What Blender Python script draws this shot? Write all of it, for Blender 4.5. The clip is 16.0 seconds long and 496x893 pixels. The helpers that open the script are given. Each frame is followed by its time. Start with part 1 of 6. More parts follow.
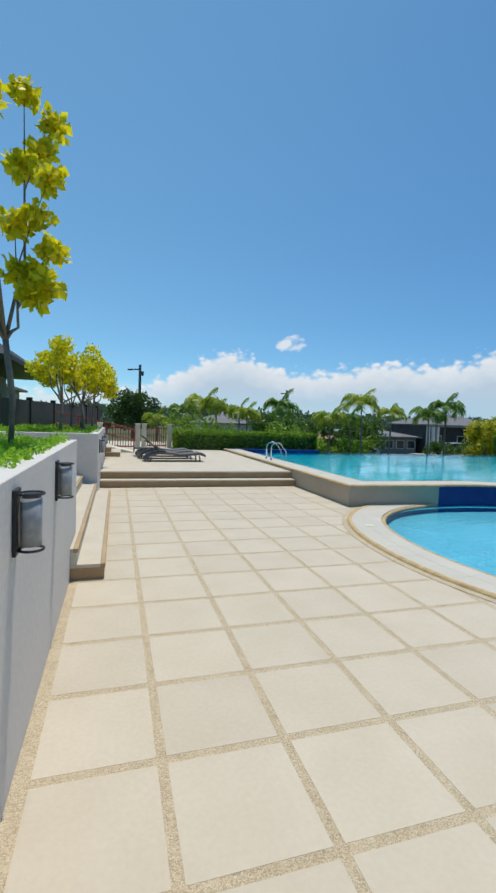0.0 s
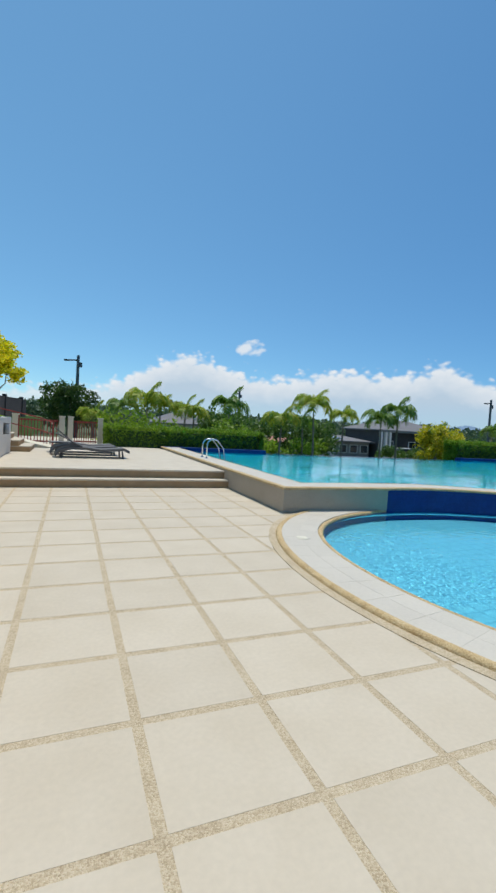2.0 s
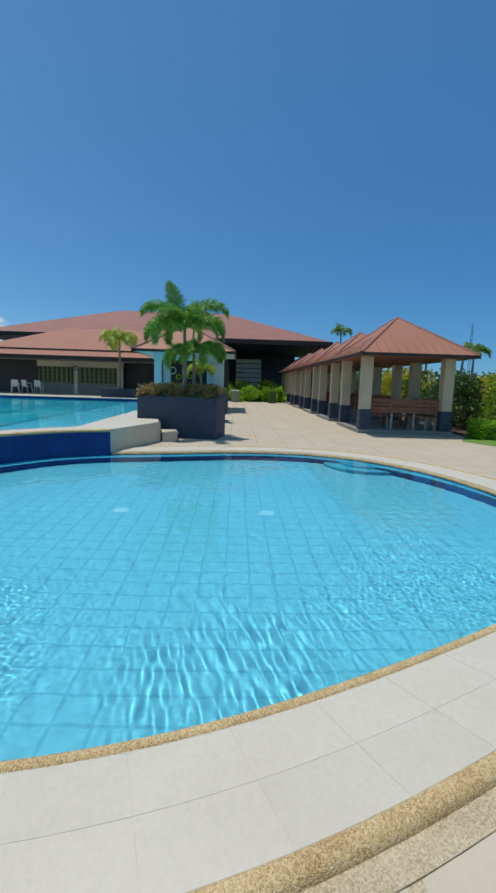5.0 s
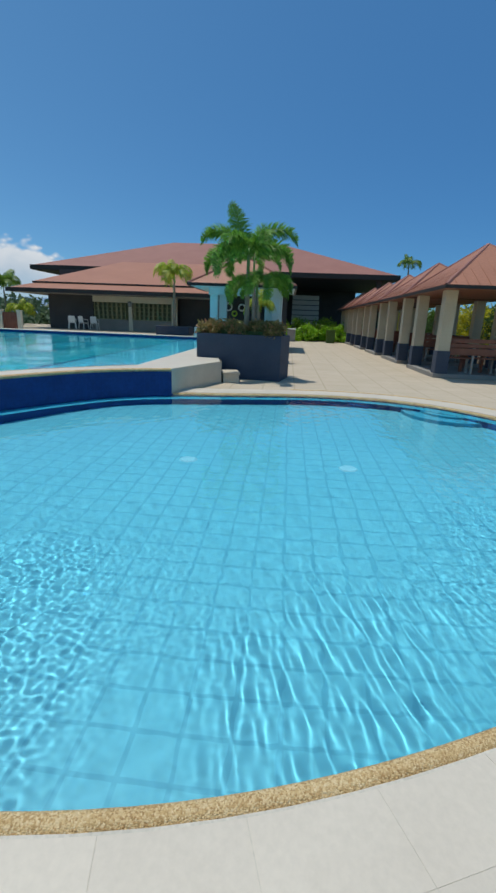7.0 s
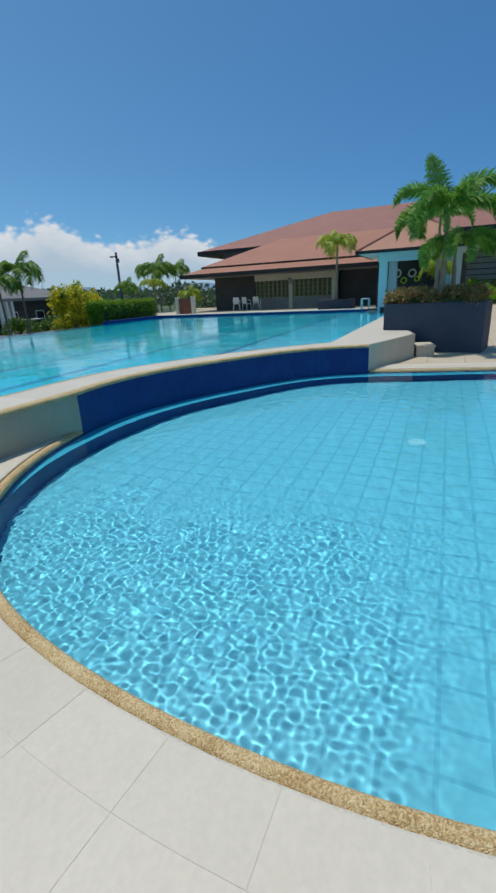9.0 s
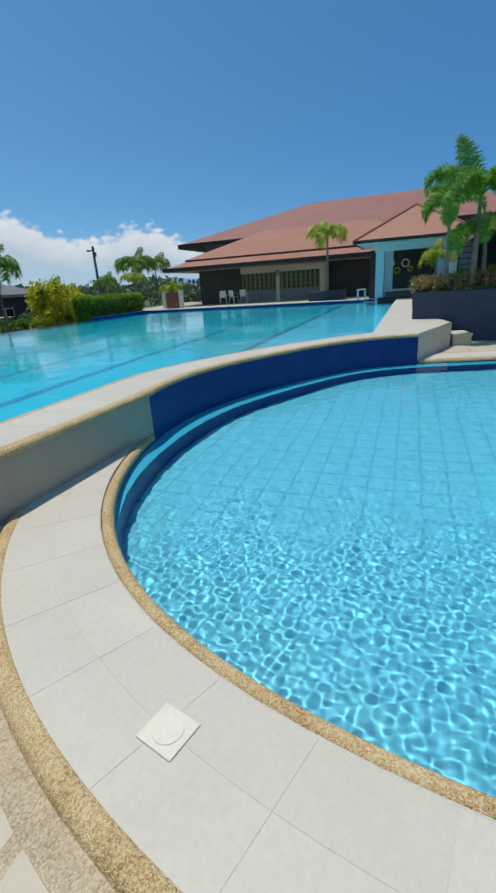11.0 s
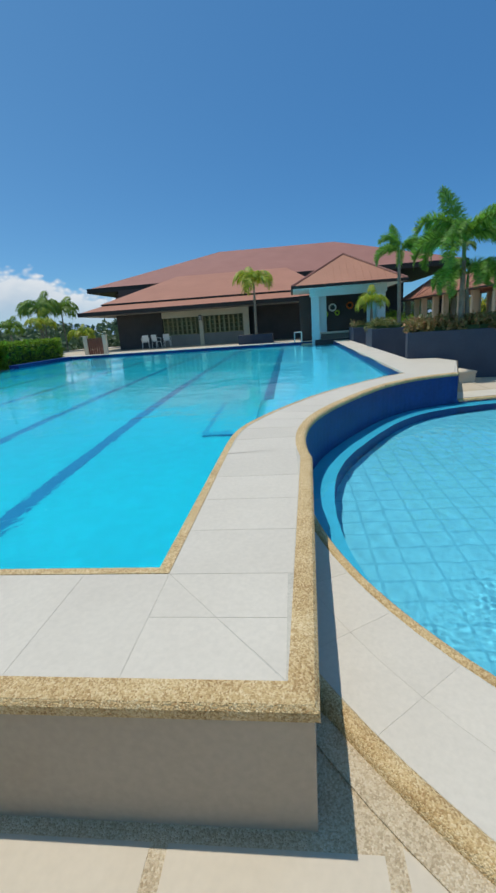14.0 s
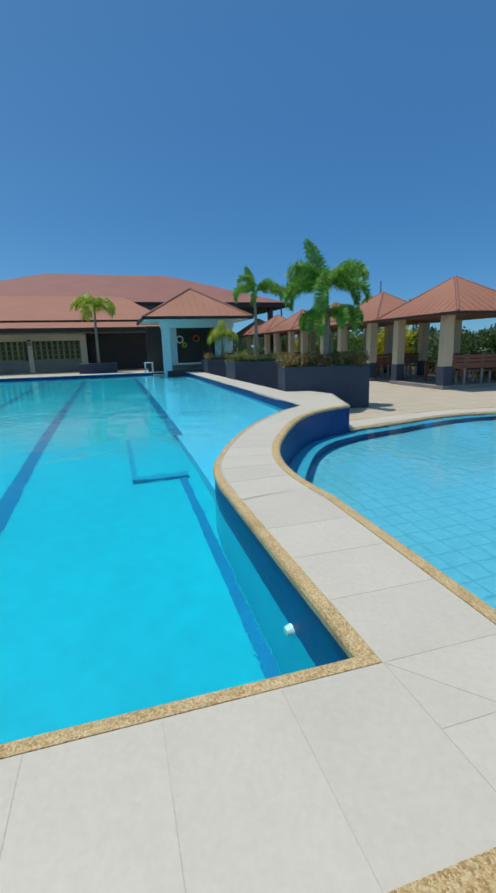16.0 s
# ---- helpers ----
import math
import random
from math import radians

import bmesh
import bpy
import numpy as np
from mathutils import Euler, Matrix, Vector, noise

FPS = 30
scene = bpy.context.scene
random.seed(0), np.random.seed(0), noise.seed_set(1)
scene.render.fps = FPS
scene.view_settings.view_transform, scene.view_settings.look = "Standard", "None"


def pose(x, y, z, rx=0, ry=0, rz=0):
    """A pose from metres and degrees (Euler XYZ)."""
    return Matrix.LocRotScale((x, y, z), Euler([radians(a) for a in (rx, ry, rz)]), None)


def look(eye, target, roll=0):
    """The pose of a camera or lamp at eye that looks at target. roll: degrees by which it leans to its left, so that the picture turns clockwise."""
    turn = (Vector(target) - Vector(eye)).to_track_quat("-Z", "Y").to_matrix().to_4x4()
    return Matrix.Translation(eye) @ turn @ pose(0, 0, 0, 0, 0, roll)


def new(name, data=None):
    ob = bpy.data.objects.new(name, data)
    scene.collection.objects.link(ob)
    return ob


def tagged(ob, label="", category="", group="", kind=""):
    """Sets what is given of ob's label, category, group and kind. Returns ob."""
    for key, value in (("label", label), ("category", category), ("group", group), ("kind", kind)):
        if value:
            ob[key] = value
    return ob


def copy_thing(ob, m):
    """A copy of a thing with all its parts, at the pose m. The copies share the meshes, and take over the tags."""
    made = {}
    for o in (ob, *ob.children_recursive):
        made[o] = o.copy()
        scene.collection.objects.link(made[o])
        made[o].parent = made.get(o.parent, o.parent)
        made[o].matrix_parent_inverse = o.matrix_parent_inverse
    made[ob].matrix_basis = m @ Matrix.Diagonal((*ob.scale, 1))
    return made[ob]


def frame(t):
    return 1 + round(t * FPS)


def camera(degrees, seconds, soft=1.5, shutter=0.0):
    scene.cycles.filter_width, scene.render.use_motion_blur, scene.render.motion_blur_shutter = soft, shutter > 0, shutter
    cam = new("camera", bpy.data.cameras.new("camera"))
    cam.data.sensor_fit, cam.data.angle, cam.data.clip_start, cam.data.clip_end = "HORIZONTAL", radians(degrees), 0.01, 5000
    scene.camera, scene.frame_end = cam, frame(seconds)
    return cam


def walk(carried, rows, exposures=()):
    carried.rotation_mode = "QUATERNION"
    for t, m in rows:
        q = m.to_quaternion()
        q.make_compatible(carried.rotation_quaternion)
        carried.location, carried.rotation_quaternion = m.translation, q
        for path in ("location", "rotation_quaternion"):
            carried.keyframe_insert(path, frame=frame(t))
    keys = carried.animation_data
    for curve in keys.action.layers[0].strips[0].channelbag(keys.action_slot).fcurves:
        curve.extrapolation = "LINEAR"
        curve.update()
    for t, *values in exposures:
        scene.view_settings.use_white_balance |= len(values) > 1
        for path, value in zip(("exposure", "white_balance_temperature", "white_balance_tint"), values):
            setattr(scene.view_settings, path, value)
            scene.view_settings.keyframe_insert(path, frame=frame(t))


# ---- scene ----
cam = camera(58.45, 16.0, soft=2.6)
PATH = [
    (0, (-0.246, -2.133, 1.697), (0.325, -0.219, 1.585), 1.98),
    (0.5, (0.045, -1.885, 1.512), (0.578, 0.043, 1.480), 3.86),
    (1, (0.309, -1.493, 1.509), (0.807, 0.444, 1.458), 2.43),
    (1.5, (0.663, -1.137, 1.482), (1.177, 0.794, 1.415), 3.04),
    (2, (0.948, -0.794, 1.452), (1.696, 1.059, 1.364), 3.38),
    (2.5, (1.159, -0.441, 1.515), (2.180, 1.274, 1.386), 4.32),
    (3, (1.497, -0.042, 1.489), (2.680, 1.566, 1.361), 3.10),
    (3.5, (1.810, 0.407, 1.427), (3.296, 1.739, 1.302), -0.15),
    (4, (2.148, 0.733, 1.356), (3.854, 1.769, 1.228), 0.85),
    (4.5, (2.325, 0.986, 1.405), (4.264, 1.453, 1.249), 0.88),
    (5, (2.523, 1.185, 1.371), (4.502, 1.127, 1.090), 1.75),
    (7.5, (3.120, 1.640, 1.317), (4.983, 1.924, 0.647), 0.99),
    (8, (3.061, 1.847, 1.360), (4.862, 2.377, 0.672), -1.26),
    (8.5, (3.002, 2.114, 1.331), (4.760, 2.788, 0.655), -2.22),
    (9, (3.002, 2.381, 1.352), (4.732, 3.148, 0.702), -2.89),
    (11.5, (3.008, 4.036, 1.327), (4.779, 4.656, 0.633), -3.54),
    (12, (3.074, 4.446, 1.362), (4.847, 5.040, 0.653), -3.28),
    (12.5, (3.171, 4.886, 1.388), (4.954, 5.473, 0.698), -4.45),
    (13, (3.290, 5.308, 1.387), (5.104, 5.882, 0.771), -4.76),
    (13.5, (3.429, 5.708, 1.387), (5.282, 6.214, 0.832), -4.43),
    (14, (3.501, 6.068, 1.400), (5.417, 6.286, 0.870), -4.02),
    (14.5, (3.713, 6.398, 1.377), (5.651, 6.400, 0.886), -3.12),
    (15, (3.869, 6.716, 1.336), (5.801, 6.477, 0.878), -2.07),
    (15.5, (3.970, 7.009, 1.318), (5.863, 6.523, 0.894), -0.75),
    (16, (3.959, 7.366, 1.473), (5.831, 6.814, 1.035), -1.51),
]
walk(cam, [(t, look(eye, target, roll)) for t, eye, target, roll in PATH],
     exposures=[(0.0, -0.08), (3.5, -0.05), (5.0, -0.2), (8.5, -0.28), (11.5, -0.18), (14.0, -0.14), (16.0, -0.2)])

# ---- world, sun ----
SUN_EL, SUN_AZ = radians(77.0), radians(30.0)     # height over the horizon; from +y towards +x
world = bpy.data.worlds.new("world")
scene.world = world
world.use_nodes = True
wn = world.node_tree
sky = wn.nodes.new("ShaderNodeTexSky")
sky.sky_type = "NISHITA"
sky.sun_disc = False
sky.sun_elevation, sky.sun_rotation = SUN_EL, SUN_AZ
sky.altitude, sky.air_density, sky.dust_density, sky.ozone_density = 100.0, 0.72, 0.35, 2.6
bg = wn.nodes["Background"]
bg.inputs["Strength"].default_value = 0.125
deep_sky = wn.nodes.new("ShaderNodeHueSaturation")
deep_sky.inputs["Saturation"].default_value = 1.12
tint = wn.nodes.new("ShaderNodeMix")
tint.data_type, tint.blend_type = "RGBA", "MULTIPLY"
tint.inputs["Factor"].default_value = 1.0
tint.inputs["B"].default_value = (0.735, 1.06, 1.06, 1)
wn.links.new(sky.outputs["Color"], deep_sky.inputs["Color"])
wn.links.new(deep_sky.outputs["Color"], tint.inputs["A"])
haze = wn.nodes.new("ShaderNodeMix")
haze.data_type = "RGBA"
haze.inputs["Factor"].default_value = 0.45
haze.inputs["B"].default_value = (0.86, 2.42, 4.65, 1)
wn.links.new(tint.outputs["Result"], haze.inputs["A"])
# sky colour is multiplied: paler to the north-west, deeper blue to the east
way = wn.nodes.new("ShaderNodeTexCoord")
about = wn.nodes.new("ShaderNodeMapping")
about.inputs["Location"].default_value, about.inputs["Rotation"].default_value, about.inputs["Scale"].default_value = (0.5, 0, 0), (0, 0, radians(34.9)), (0.5, 0.5, 0.5)
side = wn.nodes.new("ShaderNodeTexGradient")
wn.links.new(way.outputs["Generated"], about.inputs["Vector"])
wn.links.new(about.outputs["Vector"], side.inputs["Vector"])
fade = wn.nodes.new("ShaderNodeMix")
fade.data_type = "RGBA"
fade.inputs["A"].default_value, fade.inputs["B"].default_value = (1.90, 1.565, 1.35, 1), (0.64, 0.80, 0.95, 1)
paler = wn.nodes.new("ShaderNodeMix")
paler.data_type, paler.blend_type = "RGBA", "MULTIPLY"
paler.inputs["Factor"].default_value = 1.0
wn.links.new(side.outputs["Fac"], fade.inputs["Factor"])
wn.links.new(haze.outputs["Result"], paler.inputs["A"])
wn.links.new(fade.outputs["Result"], paler.inputs["B"])
wn.links.new(paler.outputs["Result"], bg.inputs["Color"])

sun = new("sun", bpy.data.lights.new("sun", "SUN"))
sun.data.energy, sun.data.angle, sun.data.color = 3.6, radians(0.53), (1.0, 0.96, 0.88)
sun.matrix_basis = look((60 * math.sin(SUN_AZ) * math.cos(SUN_EL), 60 * math.cos(SUN_AZ) * math.cos(SUN_EL), 60 * math.sin(SUN_EL)), (0, 0, 0))

# ---- materials ----


def material(name, base, second=None, rough=0.7, metal=0.0, scale=6.0, fine=60.0, mix=0.5, bump=0.15, dist=0.01, spec=0.4, objrand=0.0, island=0.0, grain=0.12):
    """Two colours mixed by a broad noise, a fine grain on top, and a fine bump."""
    m = bpy.data.materials.new(name)
    m.use_nodes = True
    t = m.node_tree
    p = t.nodes["Principled BSDF"]
    p.inputs["Roughness"].default_value, p.inputs["Metallic"].default_value = rough, metal
    p.inputs["Specular IOR Level"].default_value = spec
    second = second or tuple(c * 0.8 for c in base)
    co = t.nodes.new("ShaderNodeTexCoord")
    geo = t.nodes.new("ShaderNodeNewGeometry")
    broad = t.nodes.new("ShaderNodeTexNoise")
    broad.inputs["Scale"].default_value, broad.inputs["Detail"].default_value = scale, 5.0
    small = t.nodes.new("ShaderNodeTexNoise")
    small.inputs["Scale"].default_value, small.inputs["Detail"].default_value = fine, 4.0
    for n in (broad, small):
        t.links.new(geo.outputs["Position"], n.inputs["Vector"])
    ramp = t.nodes.new("ShaderNodeMapRange")
    ramp.inputs["From Min"].default_value, ramp.inputs["From Max"].default_value = 0.5 - mix * 0.5, 0.5 + mix * 0.5
    t.links.new(broad.outputs["Fac"], ramp.inputs["Value"])
    two = t.nodes.new("ShaderNodeMix")
    two.data_type = "RGBA"
    two.inputs["A"].default_value, two.inputs["B"].default_value = (*base, 1), (*second, 1)
    t.links.new(ramp.outputs["Result"], two.inputs["Factor"])
    hsv = t.nodes.new("ShaderNodeHueSaturation")
    t.links.new(two.outputs["Result"], hsv.inputs["Color"])
    val = t.nodes.new("ShaderNodeMapRange")
    val.inputs["From Min"].default_value, val.inputs["From Max"].default_value = 0.3, 0.7
    val.inputs["To Min"].default_value, val.inputs["To Max"].default_value = 1 - grain, 1 + grain
    t.links.new(small.outputs["Fac"], val.inputs["Value"])
    out = val.outputs["Result"]
    if objrand or island:
        rnd = t.nodes.new("ShaderNodeMapRange")
        k = objrand or island
        rnd.inputs["To Min"].default_value, rnd.inputs["To Max"].default_value = 1 - k, 1 + k
        if objrand:
            info = t.nodes.new("ShaderNodeObjectInfo")
            t.links.new(info.outputs["Random"], rnd.inputs["Value"])
        else:
            t.links.new(geo.outputs["Random Per Island"], rnd.inputs["Value"])
        mul = t.nodes.new("ShaderNodeMath")
        mul.operation = "MULTIPLY"
        t.links.new(out, mul.inputs[0]), t.links.new(rnd.outputs["Result"], mul.inputs[1])
        out = mul.outputs["Value"]
    t.links.new(out, hsv.inputs["Value"])
    t.links.new(hsv.outputs["Color"], p.inputs["Base Color"])
    if bump:
        b = t.nodes.new("ShaderNodeBump")
        b.inputs["Strength"].default_value, b.inputs["Distance"].default_value = bump, dist
        t.links.new(small.outputs["Fac"], b.inputs["Height"])
        t.links.new(b.outputs["Normal"], p.inputs["Normal"])
    return m


def grid_lines(m, size, width, colour, axes="xy", offset=(0, 0), off_line=0.0):
    """Thin lines of another colour, on a grid in world metres, over a material's colour."""
    t = m.node_tree
    p = t.nodes["Principled BSDF"]
    old = p.inputs["Base Color"].links[0].from_socket
    geo = t.nodes.new("ShaderNodeNewGeometry")
    sep = t.nodes.new("ShaderNodeSeparateXYZ")
    t.links.new(geo.outputs["Position"], sep.inputs["Vector"])
    last = None
    for n, a in enumerate(axes):
        add = t.nodes.new("ShaderNodeMath")
        add.operation, add.inputs[1].default_value = "ADD", 1000 * size + offset[n]
        mod = t.nodes.new("ShaderNodeMath")
        mod.operation, mod.inputs[1].default_value = "MODULO", size
        less = t.nodes.new("ShaderNodeMath")
        less.operation, less.inputs[1].default_value = "LESS_THAN", width
        t.links.new(sep.outputs[a.upper()], add.inputs[0])
        t.links.new(add.outputs[0], mod.inputs[0]), t.links.new(mod.outputs[0], less.inputs[0])
        if last is None:
            last = less.outputs[0]
        else:
            mx = t.nodes.new("ShaderNodeMath")
            mx.operation = "MAXIMUM"
            t.links.new(last, mx.inputs[0]), t.links.new(less.outputs[0], mx.inputs[1])
            last = mx.outputs[0]
    two = t.nodes.new("ShaderNodeMix")
    two.data_type = "RGBA"
    two.inputs["B"].default_value = (*colour, 1)
    t.links.new(last, two.inputs["Factor"]), t.links.new(old, two.inputs["A"])
    t.links.new(two.outputs["Result"], p.inputs["Base Color"])
    return m


def gravel_material(name, dark, mid, light, cell=170.0):
    """Small washed pebbles: cells of three tones with raised round tops."""
    m = bpy.data.materials.new(name)
    m.use_nodes = True
    t = m.node_tree
    p = t.nodes["Principled BSDF"]
    p.inputs["Roughness"].default_value = 0.75
    geo = t.nodes.new("ShaderNodeNewGeometry")
    vor = t.nodes.new("ShaderNodeTexVoronoi")
    vor.inputs["Scale"].default_value = cell
    noi = t.nodes.new("ShaderNodeTexNoise")
    noi.inputs["Scale"].default_value, noi.inputs["Detail"].default_value = 7.0, 5.0
    t.links.new(geo.outputs["Position"], vor.inputs["Vector"]), t.links.new(geo.outputs["Position"], noi.inputs["Vector"])
    sep = t.nodes.new("ShaderNodeSeparateColor")
    t.links.new(vor.outputs["Color"], sep.inputs["Color"])
    mixv = t.nodes.new("ShaderNodeMath")
    mixv.operation = "ADD"
    half = t.nodes.new("ShaderNodeMath")
    half.operation, half.inputs[1].default_value = "MULTIPLY", 0.55
    part_n = t.nodes.new("ShaderNodeMath")
    part_n.operation, part_n.inputs[1].default_value = "MULTIPLY", 0.5
    t.links.new(sep.outputs["Red"], half.inputs[0]), t.links.new(noi.outputs["Fac"], part_n.inputs[0])
    t.links.new(half.outputs[0], mixv.inputs[0]), t.links.new(part_n.outputs[0], mixv.inputs[1])
    ramp = t.nodes.new("ShaderNodeValToRGB")
    e = ramp.color_ramp.elements
    e[0].position, e[0].color = 0.2, (*dark, 1)
    e[1].position, e[1].color = 0.85, (*light, 1)
    k = e.new(0.5)
    k.color = (*mid, 1)
    t.links.new(mixv.outputs[0], ramp.inputs["Fac"])
    t.links.new(ramp.outputs["Color"], p.inputs["Base Color"])
    b = t.nodes.new("ShaderNodeBump")
    b.invert = True
    b.inputs["Strength"].default_value, b.inputs["Distance"].default_value = 0.7, 0.006
    t.links.new(vor.outputs["Distance"], b.inputs["Height"])
    t.links.new(b.outputs["Normal"], p.inputs["Normal"])
    return m


def water_material(name, wave, fine, strength, depth=0.02, ior=1.11):
    m = bpy.data.materials.new(name)
    m.use_nodes = True
    t = m.node_tree
    p = t.nodes["Principled BSDF"]
    p.inputs["Base Color"].default_value = (0.32, 0.96, 1.0, 1)
    p.inputs["Transmission Weight"].default_value = 1.0
    p.inputs["Roughness"].default_value, p.inputs["IOR"].default_value, p.inputs["Specular IOR Level"].default_value = 0.0, ior, 0.36
    geo = t.nodes.new("ShaderNodeNewGeometry")
    big = t.nodes.new("ShaderNodeTexNoise")
    big.inputs["Scale"].default_value, big.inputs["Detail"].default_value, big.inputs["Distortion"].default_value = wave, 2.0, 0.6
    small = t.nodes.new("ShaderNodeTexNoise")
    small.inputs["Scale"].default_value, small.inputs["Detail"].default_value, small.inputs["Distortion"].default_value = fine, 2.0, 1.2
    patch = t.nodes.new("ShaderNodeTexNoise")
    patch.inputs["Scale"].default_value, patch.inputs["Detail"].default_value = 0.35, 1.0
    for n in (big, small, patch):
        t.links.new(geo.outputs["Position"], n.inputs["Vector"])
    gain = t.nodes.new("ShaderNodeMapRange")
    gain.inputs["From Min"].default_value, gain.inputs["From Max"].default_value = 0.42, 0.62
    gain.inputs["To Min"].default_value, gain.inputs["To Max"].default_value = 0.12, 0.55
    t.links.new(patch.outputs["Fac"], gain.inputs["Value"])
    mul = t.nodes.new("ShaderNodeMath")
    mul.operation = "MULTIPLY"
    t.links.new(small.outputs["Fac"], mul.inputs[0]), t.links.new(gain.outputs["Result"], mul.inputs[1])
    add = t.nodes.new("ShaderNodeMath")
    add.operation = "ADD"
    t.links.new(big.outputs["Fac"], add.inputs[0]), t.links.new(mul.outputs[0], add.inputs[1])
    b = t.nodes.new("ShaderNodeBump")
    b.inputs["Strength"].default_value, b.inputs["Distance"].default_value = strength, depth
    t.links.new(add.outputs[0], b.inputs["Height"])
    t.links.new(b.outputs["Normal"], p.inputs["Normal"])
    return m


def leaf_material(name, a, b, rough=0.5, trans=0.35, yellow=None):
    m = bpy.data.materials.new(name)
    m.use_nodes = True
    t = m.node_tree
    p = t.nodes["Principled BSDF"]
    p.inputs["Roughness"].default_value = rough
    geo = t.nodes.new("ShaderNodeNewGeometry")
    ramp = t.nodes.new("ShaderNodeValToRGB")
    e = ramp.color_ramp.elements
    e[0].color, e[1].color = (*a, 1), (*b, 1)
    if yellow:
        k = e.new(0.8)
        k.color = (*b, 1)
        e[2].color = (*yellow, 1)
    t.links.new(geo.outputs["Random Per Island"], ramp.inputs["Fac"])
    t.links.new(ramp.outputs["Color"], p.inputs["Base Color"])
    tr = t.nodes.new("ShaderNodeBsdfTranslucent")
    t.links.new(ramp.outputs["Color"], tr.inputs["Color"])
    mx = t.nodes.new("ShaderNodeMixShader")
    mx.inputs["Fac"].default_value = trans
    t.links.new(p.outputs["BSDF"], mx.inputs[1]), t.links.new(tr.outputs["BSDF"], mx.inputs[2])
    t.links.new(mx.outputs["Shader"], t.nodes["Material Output"].inputs["Surface"])
    return m


SLAB = material("concrete_slab", (0.52, 0.44, 0.325), (0.575, 0.495, 0.378), 0.8, scale=2.2, fine=35, bump=0.06, objrand=0.03, grain=0.03)
DECK = material("far_paving", (0.45, 0.375, 0.27), (0.52, 0.44, 0.33), 0.85, scale=1.2, fine=30, bump=0.1, grain=0.06)
grid_lines(DECK, 0.65, 0.03, (0.40, 0.33, 0.23))
GRAVEL = gravel_material("washed_pebbles", (0.36, 0.27, 0.155), (0.52, 0.405, 0.255), (0.64, 0.535, 0.37))
BEAD = gravel_material("pebble_bead", (0.33, 0.19, 0.065), (0.56, 0.385, 0.17), (0.73, 0.58, 0.335), 190)
COPING = material("coping_tile", (0.545, 0.49, 0.40), (0.585, 0.53, 0.435), 0.55, scale=2.5, fine=50, bump=0.05, objrand=0.03, grain=0.04)
GROUT = material("grout", (0.45, 0.415, 0.345), (0.51, 0.475, 0.40), 0.9, fine=90)
POOLWALL = material("grey_render", (0.40, 0.325, 0.235), (0.46, 0.385, 0.29), 0.7, scale=1.5, fine=40, bump=0.08, grain=0.05)
RISER = material("riser_tile", (0.35, 0.225, 0.11), (0.43, 0.29, 0.155), 0.7, scale=5, fine=60, grain=0.1)
TREAD = material("tread_tile", (0.53, 0.455, 0.345), (0.60, 0.525, 0.41), 0.7, scale=3, fine=50, grain=0.06)
NOSE = material("nosing", (0.38, 0.26, 0.135), (0.46, 0.335, 0.19), 0.7, scale=4, fine=80)
WHITEWALL = material("white_wall_paint", (0.62, 0.57, 0.515), (0.69, 0.64, 0.58), 0.75, scale=0.9, fine=25, bump=0.08, grain=0.05, mix=0.7)
NAVY = material("navy_mosaic", (0.004, 0.028, 0.145), (0.006, 0.042, 0.20), 0.4, scale=4, fine=20, bump=0.03, spec=0.3)
grid_lines(NAVY, 0.10, 0.003, (0.008, 0.04, 0.21), axes="xz")
AQUA = material("aqua_mosaic", (0.03, 0.36, 0.53), (0.045, 0.41, 0.57), 0.35, scale=1.0, fine=12, bump=0.0, grain=0.05)
SHELFAQUA = material("shelf_mosaic", (0.085, 0.45, 0.64), (0.105, 0.49, 0.68), 0.35, scale=1.0, fine=12, bump=0.0, grain=0.05)
POOLAQUA = material("pool_side_mosaic", (0.005, 0.43, 0.54), (0.01, 0.47, 0.58), 0.35, scale=1.0, fine=12, bump=0.0, grain=0.05)
AQUATILE = material("aqua_floor_tile", (0.097, 0.442, 0.563), (0.117, 0.487, 0.608), 0.35, scale=1.0, fine=12, bump=0.0, grain=0.06)
grid_lines(AQUATILE, 0.205, 0.022, (0.082, 0.39, 0.515))
DEEP = material("deep_pool_floor", (0.0, 0.355, 0.465), (0.0, 0.395, 0.505), 0.4, scale=0.5, fine=8, bump=0.0, grain=0.05)
LANE = material("lane_tile", (0.001, 0.13, 0.28), (0.002, 0.16, 0.32), 0.4, bump=0.0)
LANE_EDGE = material("blue_edge_tile", (0.0, 0.15, 0.32), (0.0, 0.18, 0.36), 0.4, bump=0.0)
FAINT_EDGE = material("faint_blue_edge", (0.0, 0.23, 0.38), (0.0, 0.27, 0.42), 0.4, bump=0.0)
WATER_LOW = bpy.data.materials.new("wading_pool_water")
WATER_LOW.use_nodes = True
low_p = WATER_LOW.node_tree.nodes["Principled BSDF"]
low_p.inputs["Base Color"].default_value = (0.93, 0.98, 1.0, 1)
low_p.inputs["Transmission Weight"].default_value, low_p.inputs["Roughness"].default_value, low_p.inputs["IOR"].default_value = 1.0, 0.0, 1.22
WATER_HIGH = water_material("main_pool_water", 1.3, 9.0, 0.5, 0.025, 1.17)
PLANTER = material("slate_blue_paint", (0.038, 0.052, 0.082), (0.052, 0.070, 0.105), 0.7, scale=2.5, fine=60, bump=0.15)
SOIL = material("soil", (0.05, 0.035, 0.022), (0.09, 0.065, 0.04), 0.95, scale=9, fine=70, bump=0.6)
